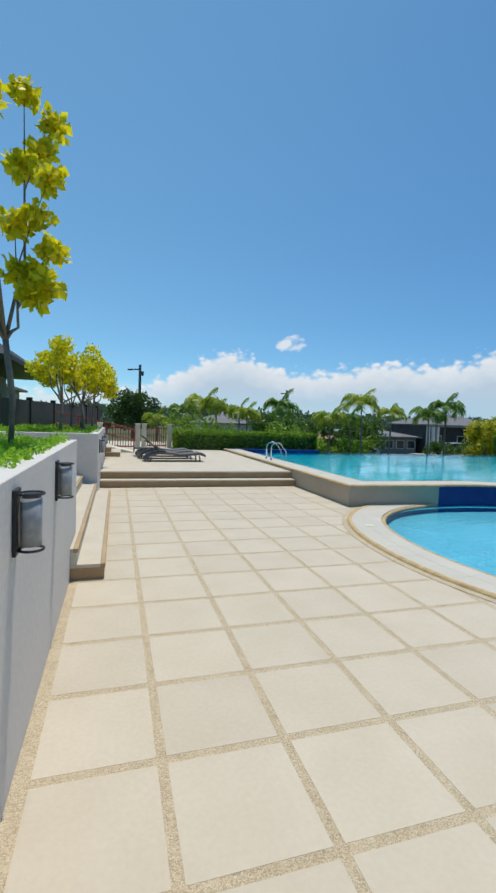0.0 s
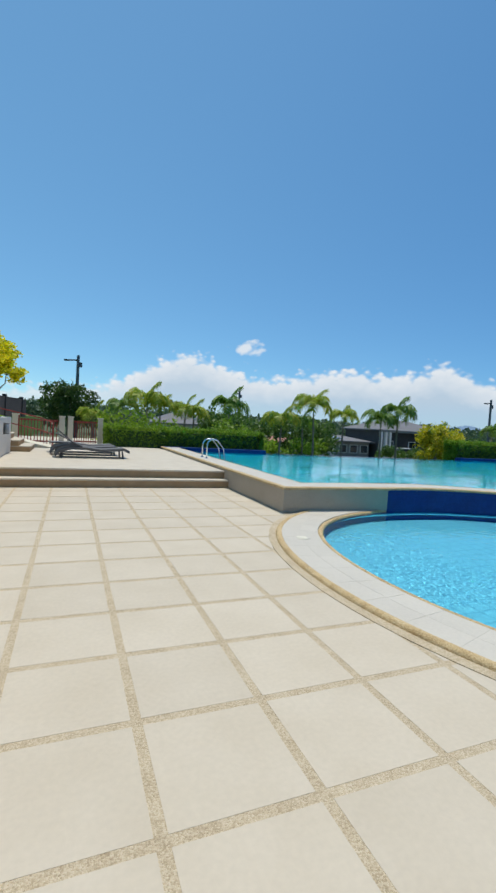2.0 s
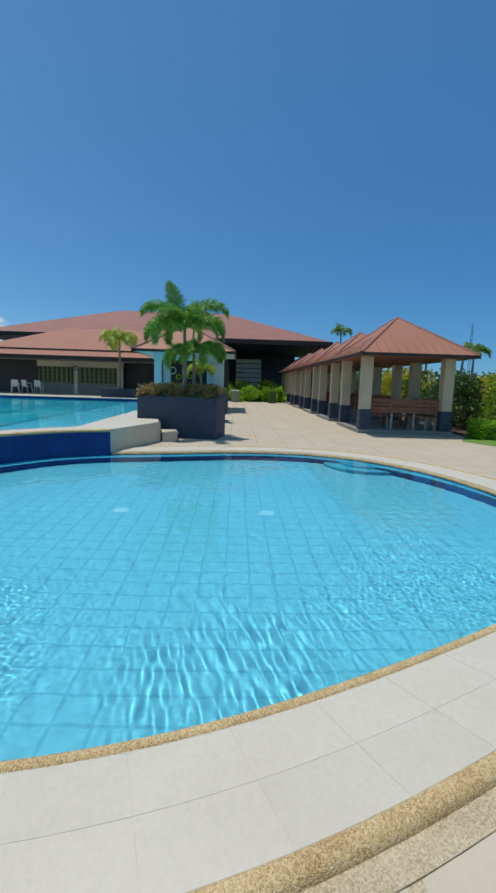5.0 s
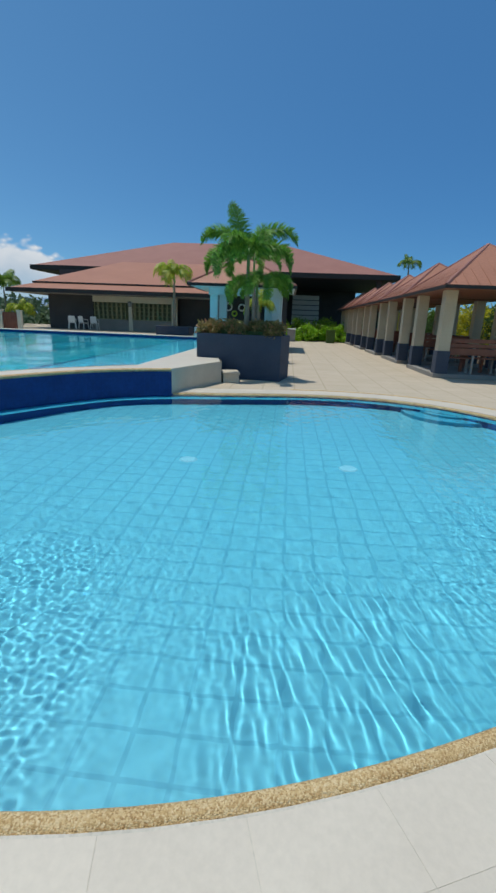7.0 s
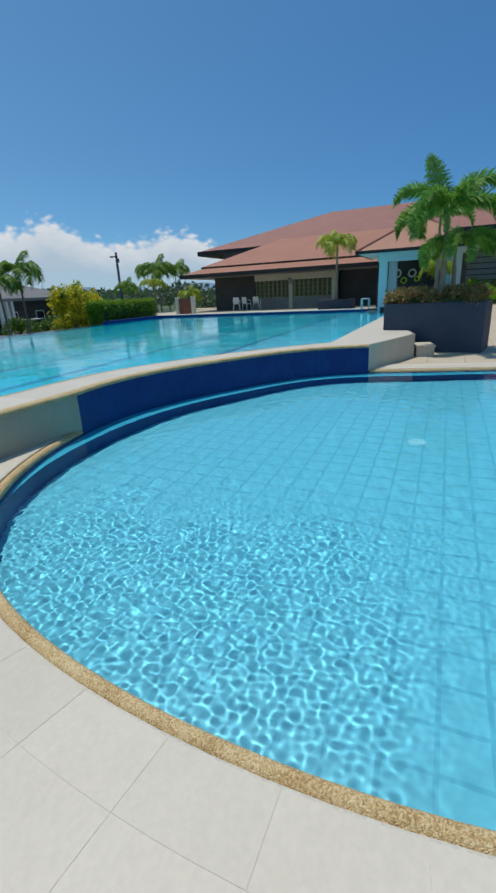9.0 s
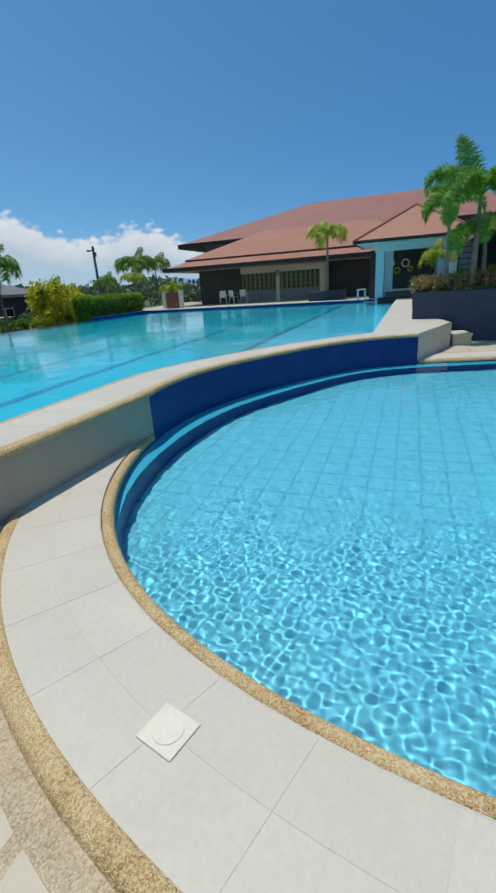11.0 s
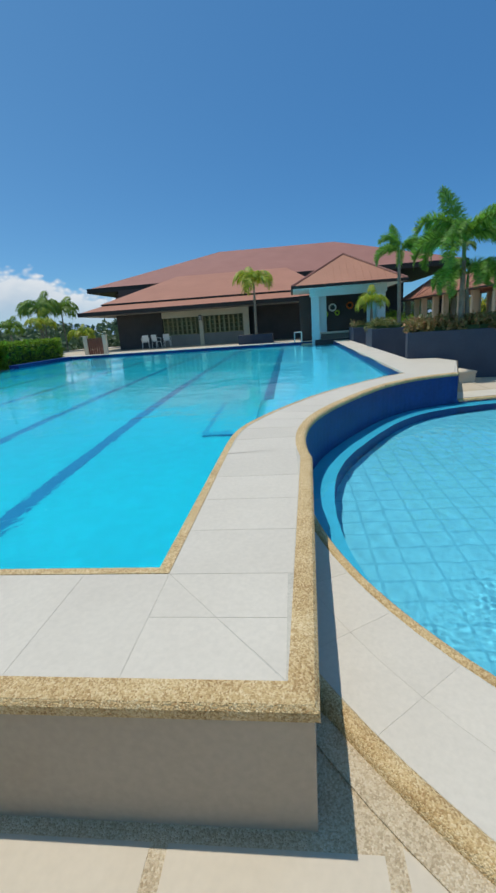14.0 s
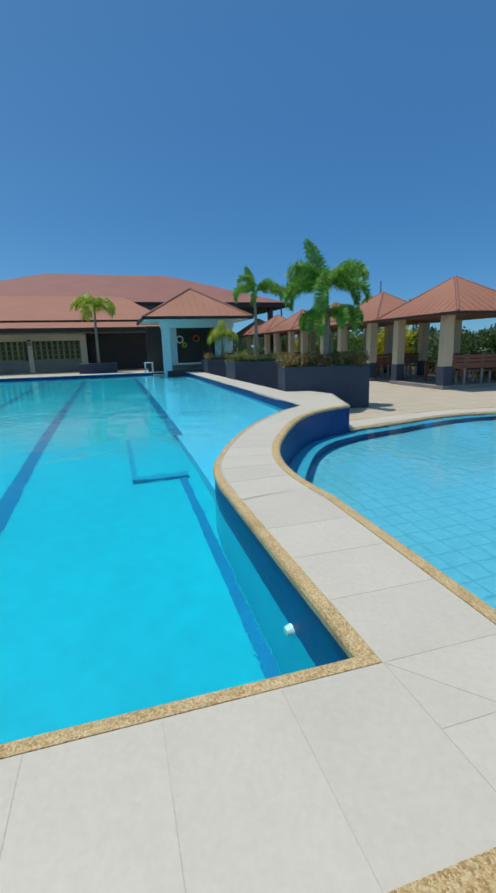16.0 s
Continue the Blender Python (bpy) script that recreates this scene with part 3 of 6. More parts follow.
water = link_mesh("water", sheet(POOL_IN[::-1], [], WATER), WATER_HIGH)
tagged(water, "calm clear turquoise water of the main pool", "water", kind="structure")
water.visible_shadow = False

# Outer wall of the main pool: grey render, then the navy arc, then the white end
bm = bmesh.new()
lowW = [(WALL_X, 17.3), (WALL_X, WALL_Y), on_rim(ARC0, 0.0)]
add_strip(bm, [(x, y, -0.1) for x, y in lowW], [(x, y, HIGH - 0.04) for x, y in lowW])
wall_o = link_mesh("pool_outer_wall", bm, POOLWALL)
tagged(wall_o, "smooth grey rendered outer wall of the raised pool", "wall", kind="structure")
arc = ring(ARC0, ARC1, 2, 0.0)
bm = bmesh.new()
add_strip(bm, [(x, y, -0.25) for x, y in arc], [(x, y, HIGH - 0.04) for x, y in arc])
tagged(link_mesh("navy_arc_wall", bm, NAVY), "curved navy blue mosaic wall between the two pools", "wall", kind="structure")
bm = bmesh.new()
ends = [arc[-1], (12.60, 2.89), (13.42, 3.05)]
add_strip(bm, [(x, y, -0.05) for x, y in ends], [(x, y, HIGH - 0.001) for x, y in ends])
tagged(link_mesh("coping_end_wall", bm, TREAD), "pale rendered end of the raised coping", "wall", kind="structure")
# The body under the coping
core = bmesh.new()
edge_out = [(WALL_X + 0.02, 17.0), (WALL_X + 0.02, WALL_Y + 0.02)] + [on_rim(ARC0 + (ARC1 - ARC0) * i / 24, 0.02) for i in range(25)] + [(12.58, 2.92), (13.40, 3.08), (13.55, 3.60), (25, 3.60)]
core_poly = edge_out + [(25, 4.24)] + [(x, y - 0.02) for x, y in inner_arc[::-1]] + [(5.08, 6.63), (5.08, 17.0)]
top = sheet(core_poly, [], HIGH - 0.0012)
coping_bed = link_mesh("coping_bed", top, GROUT)
tagged(coping_bed, "grey grout bed under the coping tiles", "coping", kind="structure")

# Far walls of the main pool
bm = box(WALL_X, 9.0, 17.004, 17.5, -2.2, HIGH)
tagged(link_mesh("pool_north_wall", bm, NAVY), "low navy tiled wall at the pool's far corner", "wall", kind="structure")
bm = box(9.0, 20.5, 17.004, 17.25, -2.2, WATER - 0.012)
tagged(link_mesh("overflow_edge", bm, NAVY), "overflow edge where the water meets the view", "wall", kind="structure")
bm = box(20.5, 25.0, 17.004, 17.4, -2.2, HIGH)
tagged(link_mesh("pool_corner_wall", bm, NAVY), "low navy tiled wall at the pool's far corner", "wall", kind="structure")
bm = box(25.004, 25.6, 3.60, 17.4, -0.2, HIGH, 0.01)
tagged(link_mesh("pool_east_coping", bm, COPING), "pale coping along the pool's far end", "coping", kind="structure")
bm = sheet([(25.6, 3.84), (41, 3.84), (41, 24), (25.6, 24)], [], 0.33)
tagged(link_mesh("clubhouse_terrace", bm, DECK), "beige paved terrace before the clubhouse", "terrace", kind="structure")

# Wading pool
wf = link_mesh("wading_pool_floor", sheet([on_rim(a, 0.0) for a in range(0, 360, 4)], [], -0.50), AQUATILE)
tagged(wf, "light aqua tiled floor of the wading pool", "pool floor", kind="structure")
bm = bmesh.new()
A = list(range(0, 360, 3))


def ledge(a):
    """Width of the ledge under the water; it runs out along the western kerb."""
    d = abs((a - 200 + 180) % 360 - 180)
    t = min(1.0, max(0.0, (d - 62) / 50))
    return 0.004 + 0.256 * t * t * (3 - 2 * t)



add_strip(bm, [(*on_rim(a, 0), -0.15) for a in A], [(*on_rim(a, 0), RIM - 0.012) for a in A], True)
add_strip(bm, [(*on_rim(a, -ledge(a)), -0.51) for a in A], [(*on_rim(a, -ledge(a)), -0.15) for a in A], True)
tagged(link_mesh("wading_pool_wall", bm, NAVY), "navy mosaic wall of the wading pool", "pool wall", kind="structure")
bm = bmesh.new()
add_strip(bm, [(*on_rim(a, -ledge(a) - 0.004), -0.148) for a in A], [(*on_rim(a, 0.005), -0.148) for a in A], True)
tagged(link_mesh("wading_pool_ledge", bm, AQUA), "light aqua ledge just under the water", "pool floor", kind="structure")
bm = bmesh.new()
for k, (r, z) in enumerate(((0.80, -0.30), (0.52, -0.17))):
    c = on_rim(-50, 0.1)
    add_prism(bm, [(c[0] + r * math.cos(radians(b)), c[1] + r * math.sin(radians(b))) for b in range(50, 216, 11)], -0.50, z)
tagged(link_mesh("pool_steps", bm, AQUA), "rounded aqua steps under the water", "steps", kind="structure")


def rippled_water(step, lift):
    """A water sheet over the wading pool whose small waves are real: a sum of wave trains, livelier near the western kerb."""
    rng = np.random.default_rng(5)
    xs, ys = np.arange(CX - 4.4, CX + 4.6, step), np.arange(CY - 5.3, CY + 3.8, step)
    gx, gy = np.meshgrid(xs, ys)

    def trains(n, shortest, longest, heading, spread, wander):
        """n wave trains about a heading in degrees, their crests bent by slow swirls."""
        z = np.zeros_like(gx)
        for _ in range(n):
            wl, a = rng.uniform(shortest, longest), radians(heading + rng.uniform(-spread, spread))
            k = 2 * math.pi / wl
            bend = wander * np.sin(gx * rng.uniform(1.5, 4.5) + gy * rng.uniform(-4.5, 4.5) + rng.uniform(0, 6.28))
            z += wl * np.sin(k * (math.cos(a) * gx + math.sin(a) * gy) + rng.uniform(0, 6.28) + bend)
        return z

    def spot(x, y, rx, ry, edge=0.9):
        """1 inside an oval patch, fading to 0 outside it."""
        d = np.hypot((gx - x) / rx, (gy - y) / ry) + 0.16 * np.sin(5.1 * gx + 2.3 * gy) + 0.13 * np.sin(7.3 * gy - 3.1 * gx)
        return 1 / (1 + np.exp((d - 1) / edge * 4))

    chop = 0.00165 * trains(40, 0.036, 0.075, 0, 180, 2.4) + 0.0012 * trains(14, 0.09, 0.20, 0, 180, 1.5)
    streaks = 0.0030 * trains(12, 0.045, 0.10, 108, 17, 2.2)
    swell = 0.0008 * trains(16, 0.10, 0.26, 100, 70, 1.5)
    calm = 0.0005 * trains(12, 0.6, 1.6, 0, 180, 0.0)
    choppy = np.clip(spot(4.7, 3.5, 1.15, 1.05) + spot(5.0, 4.85, 0.75, 0.6) + 0.6 * spot(6.2, -0.4, 0.9, 0.8), 0, 1)
    streaky = spot(4.75, 1.15, 0.85, 0.72)
    still = spot(4.5, 2.15, 0.55, 0.27)
    z = lift + calm + swell + (chop * (0.16 + 0.84 * choppy) + streaks * (0.06 + 0.94 * streaky)) * (1 - 0.75 * still)
    turn = np.arange(0, 361)
    edge = np.interp(np.degrees(np.arctan2(gy - CY, gx - CX)) % 360, turn, [radius(a) for a in turn])
    inside = np.hypot(gx - CX, gy - CY) < edge + 0.03
    ny, nx = gx.shape
    idx = np.arange(nx * ny).reshape(ny, nx)
    keep = inside[:-1, :-1] & inside[1:, :-1] & inside[:-1, 1:] & inside[1:, 1:]
    f = np.stack([idx[:-1, :-1][keep], idx[:-1, 1:][keep], idx[1:, 1:][keep], idx[1:, :-1][keep]], 1)
    used, inv = np.unique(f, return_inverse=True)
    v = np.stack([gx.ravel()[used], gy.ravel()[used], z.ravel()[used]], 1)
    f = inv.reshape(f.shape)
    me = bpy.data.meshes.new("wading_water")
    me.from_pydata(v.tolist(), [], f.tolist())
    me.polygons.foreach_set("use_smooth", [True] * len(me.polygons))
    me.materials.append(WATER_LOW)
    return new("wading_water", me)


ww = rippled_water(0.008, 0.002)
tagged(ww, "clear rippled light blue water of the wading pool", "water", kind="structure")
ww.cycles.is_caustics_caster = True
for under in scene.objects:
    if under.name.startswith(("wading_pool", "pool_steps")):
        under.cycles.is_caustics_receiver = True
sun.data.cycles.is_caustics_light = True
for x, y in ((7.75, 0.77), (7.74, 2.54)):
    bm = bmesh.new()
    bmesh.ops.create_cone(bm, cap_ends=True, segments=20, radius1=0.10, radius2=0.08, depth=0.012, matrix=Matrix.Translation((x, y, -0.494)))
    drain = tagged(link_mesh("floor_drain", bm, DRAIN), "round pale drain cover on the pool floor", "drain", "pool drains")
    drain.cycles.is_caustics_receiver = True

# ---- left side: planter walls, stairs, terrace edge ----


def wall_box(name, x0, x1, y0, y1, z0, z1, mat, label):
    return tagged(link_mesh(name, box(x0, x1, y0, y1, z0, z1, 0.006), mat), label, "wall", kind="structure")


wall_box("wall_west", -0.86, -0.68, -14, 3.35, -0.1, 1.42, WHITEWALL, "white painted planter wall with faint stains")
wall_box("wall_west_end", -2.8, -0.86, 3.17, 3.35, -0.1, 1.42, WHITEWALL, "white painted end of the planter wall")
tagged(link_mesh("planter_soil", sheet([(-2.8, -14), (-0.86, -14), (-0.86, 3.17), (-2.8, 3.17)], [], 1.33), SOIL), "dark soil in the raised planter", "soil", kind="structure")
wall_box("wall_planter_front", -3.2, -0.60, 7.45, 7.63, -0.1, 1.34, WHITEWALL, "white painted front of the second planter")
wall_box("wall_planter_side", -0.78, -0.60, 7.63, 13.4, -0.1, 1.34, WHITEWALL, "white painted planter wall with three wall lamps")
wall_box("wall_planter_back", -3.2, -0.78, 13.22, 13.4, -0.1, 1.34, WHITEWALL, "white painted back of the second planter")
tagged(link_mesh("planter_soil", sheet([(-3.2, 7.63), (-0.78, 7.63), (-0.78, 13.22), (-3.2, 13.22)], [], 1.26), SOIL), "dark soil in the raised planter", "soil", kind="structure")
tagged(link_mesh("upper_lawn", box(-30, -2.2, -14, 60, -0.5, 1.30), GRASS), "upper level lawn behind the planters", "ground", kind="structure")
for k in range(8):
    nose, z = -0.33 - 0.27 * k, 0.165 * (k + 1)
    y0, y1 = (2.66, 7.45) if k < 2 else (3.36, 7.44)
    st = thing("stair_step", (0, 0, 0), "broad beige step with a tan nosing, climbing beside the planter", "step", "side stairs", "structure")
    low = z - 0.165 if k else -0.03
    part("riser", box(-0.70 - 0.27 * k, nose - 0.012, y0 + 0.01, y1, low, z - 0.04), RISER if k < 1 else CREAM, st)
    part("tread", box(-0.72 - 0.27 * k, nose - 0.05, y0 + 0.004 * k, y1, z - 0.04, z, 0.004), TREAD, st)
    part("nosing", box(nose - 0.05, nose, y0 + 0.004 * k, y1, z - 0.045, z + 0.002, 0.008), NOSE, st)
for k in range(3):
    z = PLAT + 0.16 * (k + 1)
    st = thing("terrace_step", (0, 0, 0), "small beige step leading off the sun terrace", "step", "terrace side steps", "structure")
    part("riser", box(-1.6, -0.10 - 0.3 * k, 13.45, 15.2, z - 0.16, z - 0.03), RISER, st)
    part("tread", box(-1.6, -0.08 - 0.3 * k, 13.45, 15.2, z - 0.03, z + 0.003 * k, 0.008), TREAD, st)
tagged(link_mesh("terrace_back", box(-6, 4.4, 17.02, 24, -0.5, PLAT - 0.006), TREAD), "pale paving behind the sun terrace", "terrace", kind="structure")
tagged(link_mesh("terrace_side", box(-2.6, -0.585, 13.41, 17.0, -0.5, PLAT - 0.003), TREAD), "pale paving beside the planter", "terrace", kind="structure")
bm = bmesh.new()
add_prism(bm, [(-2.4, 15.4), (0.4, 15.4), (0.4, 16.6), (-2.4, 16.6)], PLAT, PLAT + 0.02)
for v in bm.verts:
    if v.co.z > PLAT + 0.01 and v.co.x < 0:
        v.co.z = PLAT + 0.62
tagged(link_mesh("ramp", bm, CREAM), "cream concrete ramp rising from the terrace", "ramp", kind="structure")

# ---- kerb of the wading pool ----
KERBGROUT = material("pale_grout", (0.50, 0.465, 0.385), (0.56, 0.52, 0.435), 0.9, fine=90)
kerb = thing("pool_kerb", (0, 0, 0), "pale tiled kerb with pebble edges round the wading pool", "kerb", kind="structure")


def rim_band(name, o0, o1, z0, z1, mat, a0, a1, step=3, rounded=False):
    bm = bmesh.new()
    n = max(2, round((a1 - a0) / step))
    prof = [(o0, z0), (o0, z1), (o1, z1), (o1, z0)]
    if rounded:
        w, h = (o1 - o0) / 2, z1 - z0
        prof = [(o0, z0)] + [((o0 + o1) / 2 - w * math.cos(b), z0 + h * (0.35 + 0.65 * math.sin(b))) for b in (math.pi * i / 6 for i in range(7))] + [(o1, z0)]
    rows = [[bm.verts.new((*on_rim(a0 + (a1 - a0) * i / n, o), z)) for o, z in prof] for i in range(n + 1)]
    for r, s in zip(rows, rows[1:]):
        for j in range(len(prof) - 1):
            bm.faces.new((r[j], s[j], s[j + 1], r[j + 1]))
    return part(name, bm, mat, kerb, smooth=rounded)


K0, K1 = 100.0, 374.6 - 0.4    # from the grey wall round the south to the raised end
rim_band("bed", 0.062, 0.576, -0.05, RIM - 0.0012, KERBGROUT, K0, K1)
rim_band("inner_bead", -0.02, 0.07, -0.05, RIM, BEAD, 104.6, K1, 2, True)
rim_band("outer_bead", 0.555, 0.655, -0.02, RIM + 0.012, BEAD, 118, K1 - 30, 2, True)
rim_band("pebble_border", 0.65, 0.75, -0.02, 0.006, GRAVEL, 128, 330, 2)
a, k = K0, 0
while a < K1 - 0.5:
    da = min(math.degrees(0.42 / 3.95), K1 - a)
    g = math.degrees(0.0012 / 3.95)
    for o0, o1 in ((0.071, 0.316), (0.318, 0.569)):
        shift = 0.0
        bm = bmesh.new()
        b0, b1 = a + g + shift, min(a + da - g + shift, K1)
        n = 3
        if b1 - b0 < 0.4:
            continue
        low = [on_rim(b0 + (b1 - b0) * i / n, o0) for i in range(n + 1)] + [on_rim(b1 - (b1 - b0) * i / n, o1) for i in range(n + 1)]
        add_prism(bm, low[::-1], RIM - 0.02, RIM)
        bmesh.ops.recalc_face_normals(bm, faces=bm.faces)
        part("tile", bm, COPING, kerb)
    a += da
lid = thing("skimmer_lid", (0, 0, 0), "square cream plastic skimmer lid set on the kerb", "lid", "skimmer lids")
part("frame", box(-0.07, 0.07, -0.075, 0.075, 0, 0.006, 0.003), LIDCREAM, lid)
bm = bmesh.new()
bmesh.ops.create_cone(bm, cap_ends=True, segments=28, radius1=0.052, radius2=0.05, depth=0.004, matrix=Matrix.Translation((0, 0, 0.007)))
part("disc", bm, LIDCREAM, lid)
lid.matrix_basis = pose(3.85, 4.30, RIM, 0, 0, -16)

# ---- coping of the main pool ----
coping = thing("pool_coping", (0, 0, 0), "pale grey tiled coping with pebble edges round the raised pool", "coping", kind="structure")


def bead_along(name, pts, w, z0, z1, mat, side=1):
    """A rounded pebble edge along points; side 1 puts it to the left."""
    bm = bmesh.new()
    pr = [(0, z0), (0, z0 + 0.6 * (z1 - z0)), (0.15 * w, z1 - 0.1 * (z1 - z0)), (0.4 * w, z1), (w, z1), (w, z0)]
    rows = []
    P = [Vector((x, y)) for x, y in pts]
    for i, p in enumerate(P):
        d0 = (p - P[i - 1]).normalized() if i else None
        d1 = (P[i + 1] - p).normalized() if i + 1 < len(P) else None
        d0, d1 = d0 or d1, d1 or d0
        n0, n1 = Vector((-d0.y, d0.x)) * side, Vector((-d1.y, d1.x)) * side
        n = (n0 + n1).normalized()
        n /= max(0.3, n.dot(n0))
        rows.append([bm.verts.new((p.x + n.x * o, p.y + n.y * o, z)) for o, z in pr])
    for r, s in zip(rows, rows[1:]):
        for j in range(len(pr) - 1):
            bm.faces.new((r[j], s[j], s[j + 1], r[j + 1]))
    bmesh.ops.recalc_face_normals(bm, faces=bm.faces)
    return part(name, bm, mat, coping, smooth=False)


ARC_OUT = [on_rim(ARC0 + (ARC1 - ARC0) * i / 32, -0.015) for i in range(33)]
bead_along("outer_bead", [(WALL_X - 0.015, 17.3), (WALL_X - 0.015, WALL_Y - 0.015)] + ARC_OUT, 0.085, HIGH - 0.045, HIGH + 0.004, BEAD)
bead_along("inner_bead", [(5.115, 17.0), (5.115, 6.665)] + [(x, y + 0.012) for x, y in inner_arc[:-1]] + [(11.17, 4.275)], 0.062, HIGH - 0.045, HIGH + 0.002, BEAD, -1)


def flat_tile(poly):
    bm = add_prism(bmesh.new(), poly, HIGH - 0.02, HIGH)
    bmesh.ops.recalc_face_normals(bm, faces=bm.faces)
    return part("tile", bm, COPING, coping)


G = 0.0014
X0, X1, Y0, Y1 = WALL_X + 0.072, 5.050, WALL_Y + 0.072, 6.600
y = Y1
while y < 16.9:
    flat_tile([(X0, y + G), (X1, y + G), (X1, min(y + 0.36, 17) - G), (X0, min(y + 0.36, 17) - G)])
    y += 0.36
XM, YM = (X0 + X1) / 2, (Y0 + Y1) / 2
flat_tile([(X0, Y0 + 0.004), (XM - G, YM + 0.002), (XM - G, Y1 - G), (X0, Y1 - G)]), flat_tile([(XM + G, YM + 0.004), (X1 - 0.002, Y1 - G), (XM + G, Y1 - G)])
flat_tile([(X0 + 0.004, Y0), (XM - G, Y0), (XM - G, YM - 0.002)]), flat_tile([(XM + G, Y0), (X1 - G, Y0), (X1 - G, Y1 - 0.004), (XM + G, YM)])
SLANT = (on_rim(ARC0)[1] - WALL_Y) / (on_rim(ARC0)[0] - WALL_X)    # the wall runs slightly askew to the tiles
x = X1
while x < 6.2:
    flat_tile([(x + G, Y0 + SLANT * (x - X0)), (x + 0.39 - G, Y0 + SLANT * (x + 0.39 - X0)), (x + 0.39 - G, Y1), (x + G, Y1)])
    x += 0.39


def across(a):
    """The two ends of a tile joint across the arc."""
    o = inner_radius(a) - 0.066
    return on_rim(a, 0.07), (CX + o * math.cos(radians(a)), CY + o * math.sin(radians(a)))


lead = on_rim(100.0, 0.07)
flat_tile([(x + G, Y0 + SLANT * (x - X0)), (lead[0] - 0.03, lead[1] + 0.01), lead, across(99.8)[1], (x + G, Y1)])
a = 100.0
while a > 24.5:
    b = max(a - 6.0, 24.0)
    cuts = [across(a - 0.03 - (a - b - 0.06) * i / 2) for i in range(3)]
    flat_tile([p for p, _ in cuts][::-1] + [q for _, q in cuts])
    a = b
c_out, c_in = across(24.0)
flat_tile([c_in, c_out] + [on_rim(q, 0.07) for q in (21, 18, 15.2)] + [(12.56, 2.95), (12.56, 4.25), (11.16, 4.25)])
flat_tile([(12.56 + G, 2.95), (13.40, 3.10), (13.55, 3.62), (13.55, 4.25), (12.56 + G, 4.25)])
x = 13.55
while x < 25:
    flat_tile([(x + G, 3.60), (x + 0.6 - G, 3.60), (x + 0.6 - G, 4.25), (x + G, 4.25)])
    x += 0.6
blk = thing("step_block", (12.45, 2.92, 0), "small pale concrete step block beside the raised coping", "step")
blk.matrix_basis = pose(12.90, 2.74, 0, 0, 0, 12)
part("body", box(-0.28, 0.28, -0.17, 0.17, 0, 0.18), TREAD, blk)
part("tread", box(-0.30, 0.30, -0.19, 0.19, 0.18, 0.225, 0.01), TREAD, blk)
jet = link_mesh("pool_jet", bmesh.new(), PLASTIC)
bm = bmesh.new()
bmesh.ops.create_cone(bm, cap_ends=True, segments=16, radius1=0.042, radius2=0.027, depth=0.05, matrix=pose(5.72, 6.66, 0.05, -90))
bm.to_mesh(jet.data), bm.free()
tagged(jet, "round white inlet fitting on the pool wall", "pool jet")

# ---- leaves ----
RNG = np.random.default_rng(7)


def leaf_cloud(name, pts, size, mat, parent=None, label="", narrow=0.5, flat=0.0):
    """Many small folded leaves at the given points, each turned at random."""
    pts = np.asarray(pts, float)
    n = len(pts)
    d = RNG.normal(size=(n, 3))
    d[:, 2] *= 1 - flat
    d /= np.linalg.norm(d, axis=1)[:, None] + 1e-9
    u = np.cross(d, RNG.normal(size=(n, 3)))
    u /= np.linalg.norm(u, axis=1)[:, None] + 1e-9
    w = np.cross(d, u)
    s = size * RNG.uniform(0.6, 1.3, n)[:, None]
    v = np.stack([pts, pts + s * (0.5 * d + narrow * 0.5 * u + 0.08 * w), pts + s * d, pts + s * (0.5 * d - narrow * 0.5 * u + 0.08 * w)], 1).reshape(-1, 3)
    i = np.arange(n)[:, None] * 4
    faces = np.concatenate([i + [0, 1, 2], i + [0, 2, 3]]).tolist()
    me = bpy.data.meshes.new(name)
    me.from_pydata(v.tolist(), [], faces)
    me.materials.append(mat)
    ob = new(name, me)
    if parent is not None:
        ob.parent = parent
    if label:
        ob["label"] = label
    return ob


def in_box(n, x0, x1, y0, y1, z0, z1, shell=0.25, rough=0.05):
    """Points near the skin of a box, with an uneven outline."""
    p = RNG.uniform((x0, y0, z0), (x1, y1, z1), (n, 3))
    side = RNG.integers(0, 5, n)
    q = RNG.uniform(0, shell, n) ** 1.5
    for k, (ax, lim, sg) in enumerate(((0, x0, 1), (0, x1, -1), (1, y0, 1), (1, y1, -1), (2, z1, -1))):
        m = side == k
        p[m, ax] = lim + sg * q[m]
    wob = np.array([noise.noise(Vector(a) * 2.3) for a in p])
    p[:, 2] += rough * wob * 2
    p[:, 1] += rough * wob
    return p


def in_clumps(n, centres, spread):
    c = np.asarray(centres, float)
    k = RNG.integers(0, len(c), n)
    d = RNG.normal(size=(n, 3))
    d *= (RNG.uniform(0.35, 1, n) / (np.linalg.norm(d, axis=1) + 1e-9))[:, None]
    return c[k] + d * spread


def hedge(name, x0, x1, y0, y1, z0, z1, n, leaf, mat, label, turn=0.0):
    h = thing(name, (0, 0, 0), label, "hedge")
    # Solid box in dark leaf colour stands for the shade inside the hedge
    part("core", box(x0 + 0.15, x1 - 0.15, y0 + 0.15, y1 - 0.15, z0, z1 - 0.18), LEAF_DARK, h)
    leaf_cloud("foliage", in_box(n, x0, x1, y0, y1, z0, z1), leaf, mat, h)
    return h


# ---- palms ----


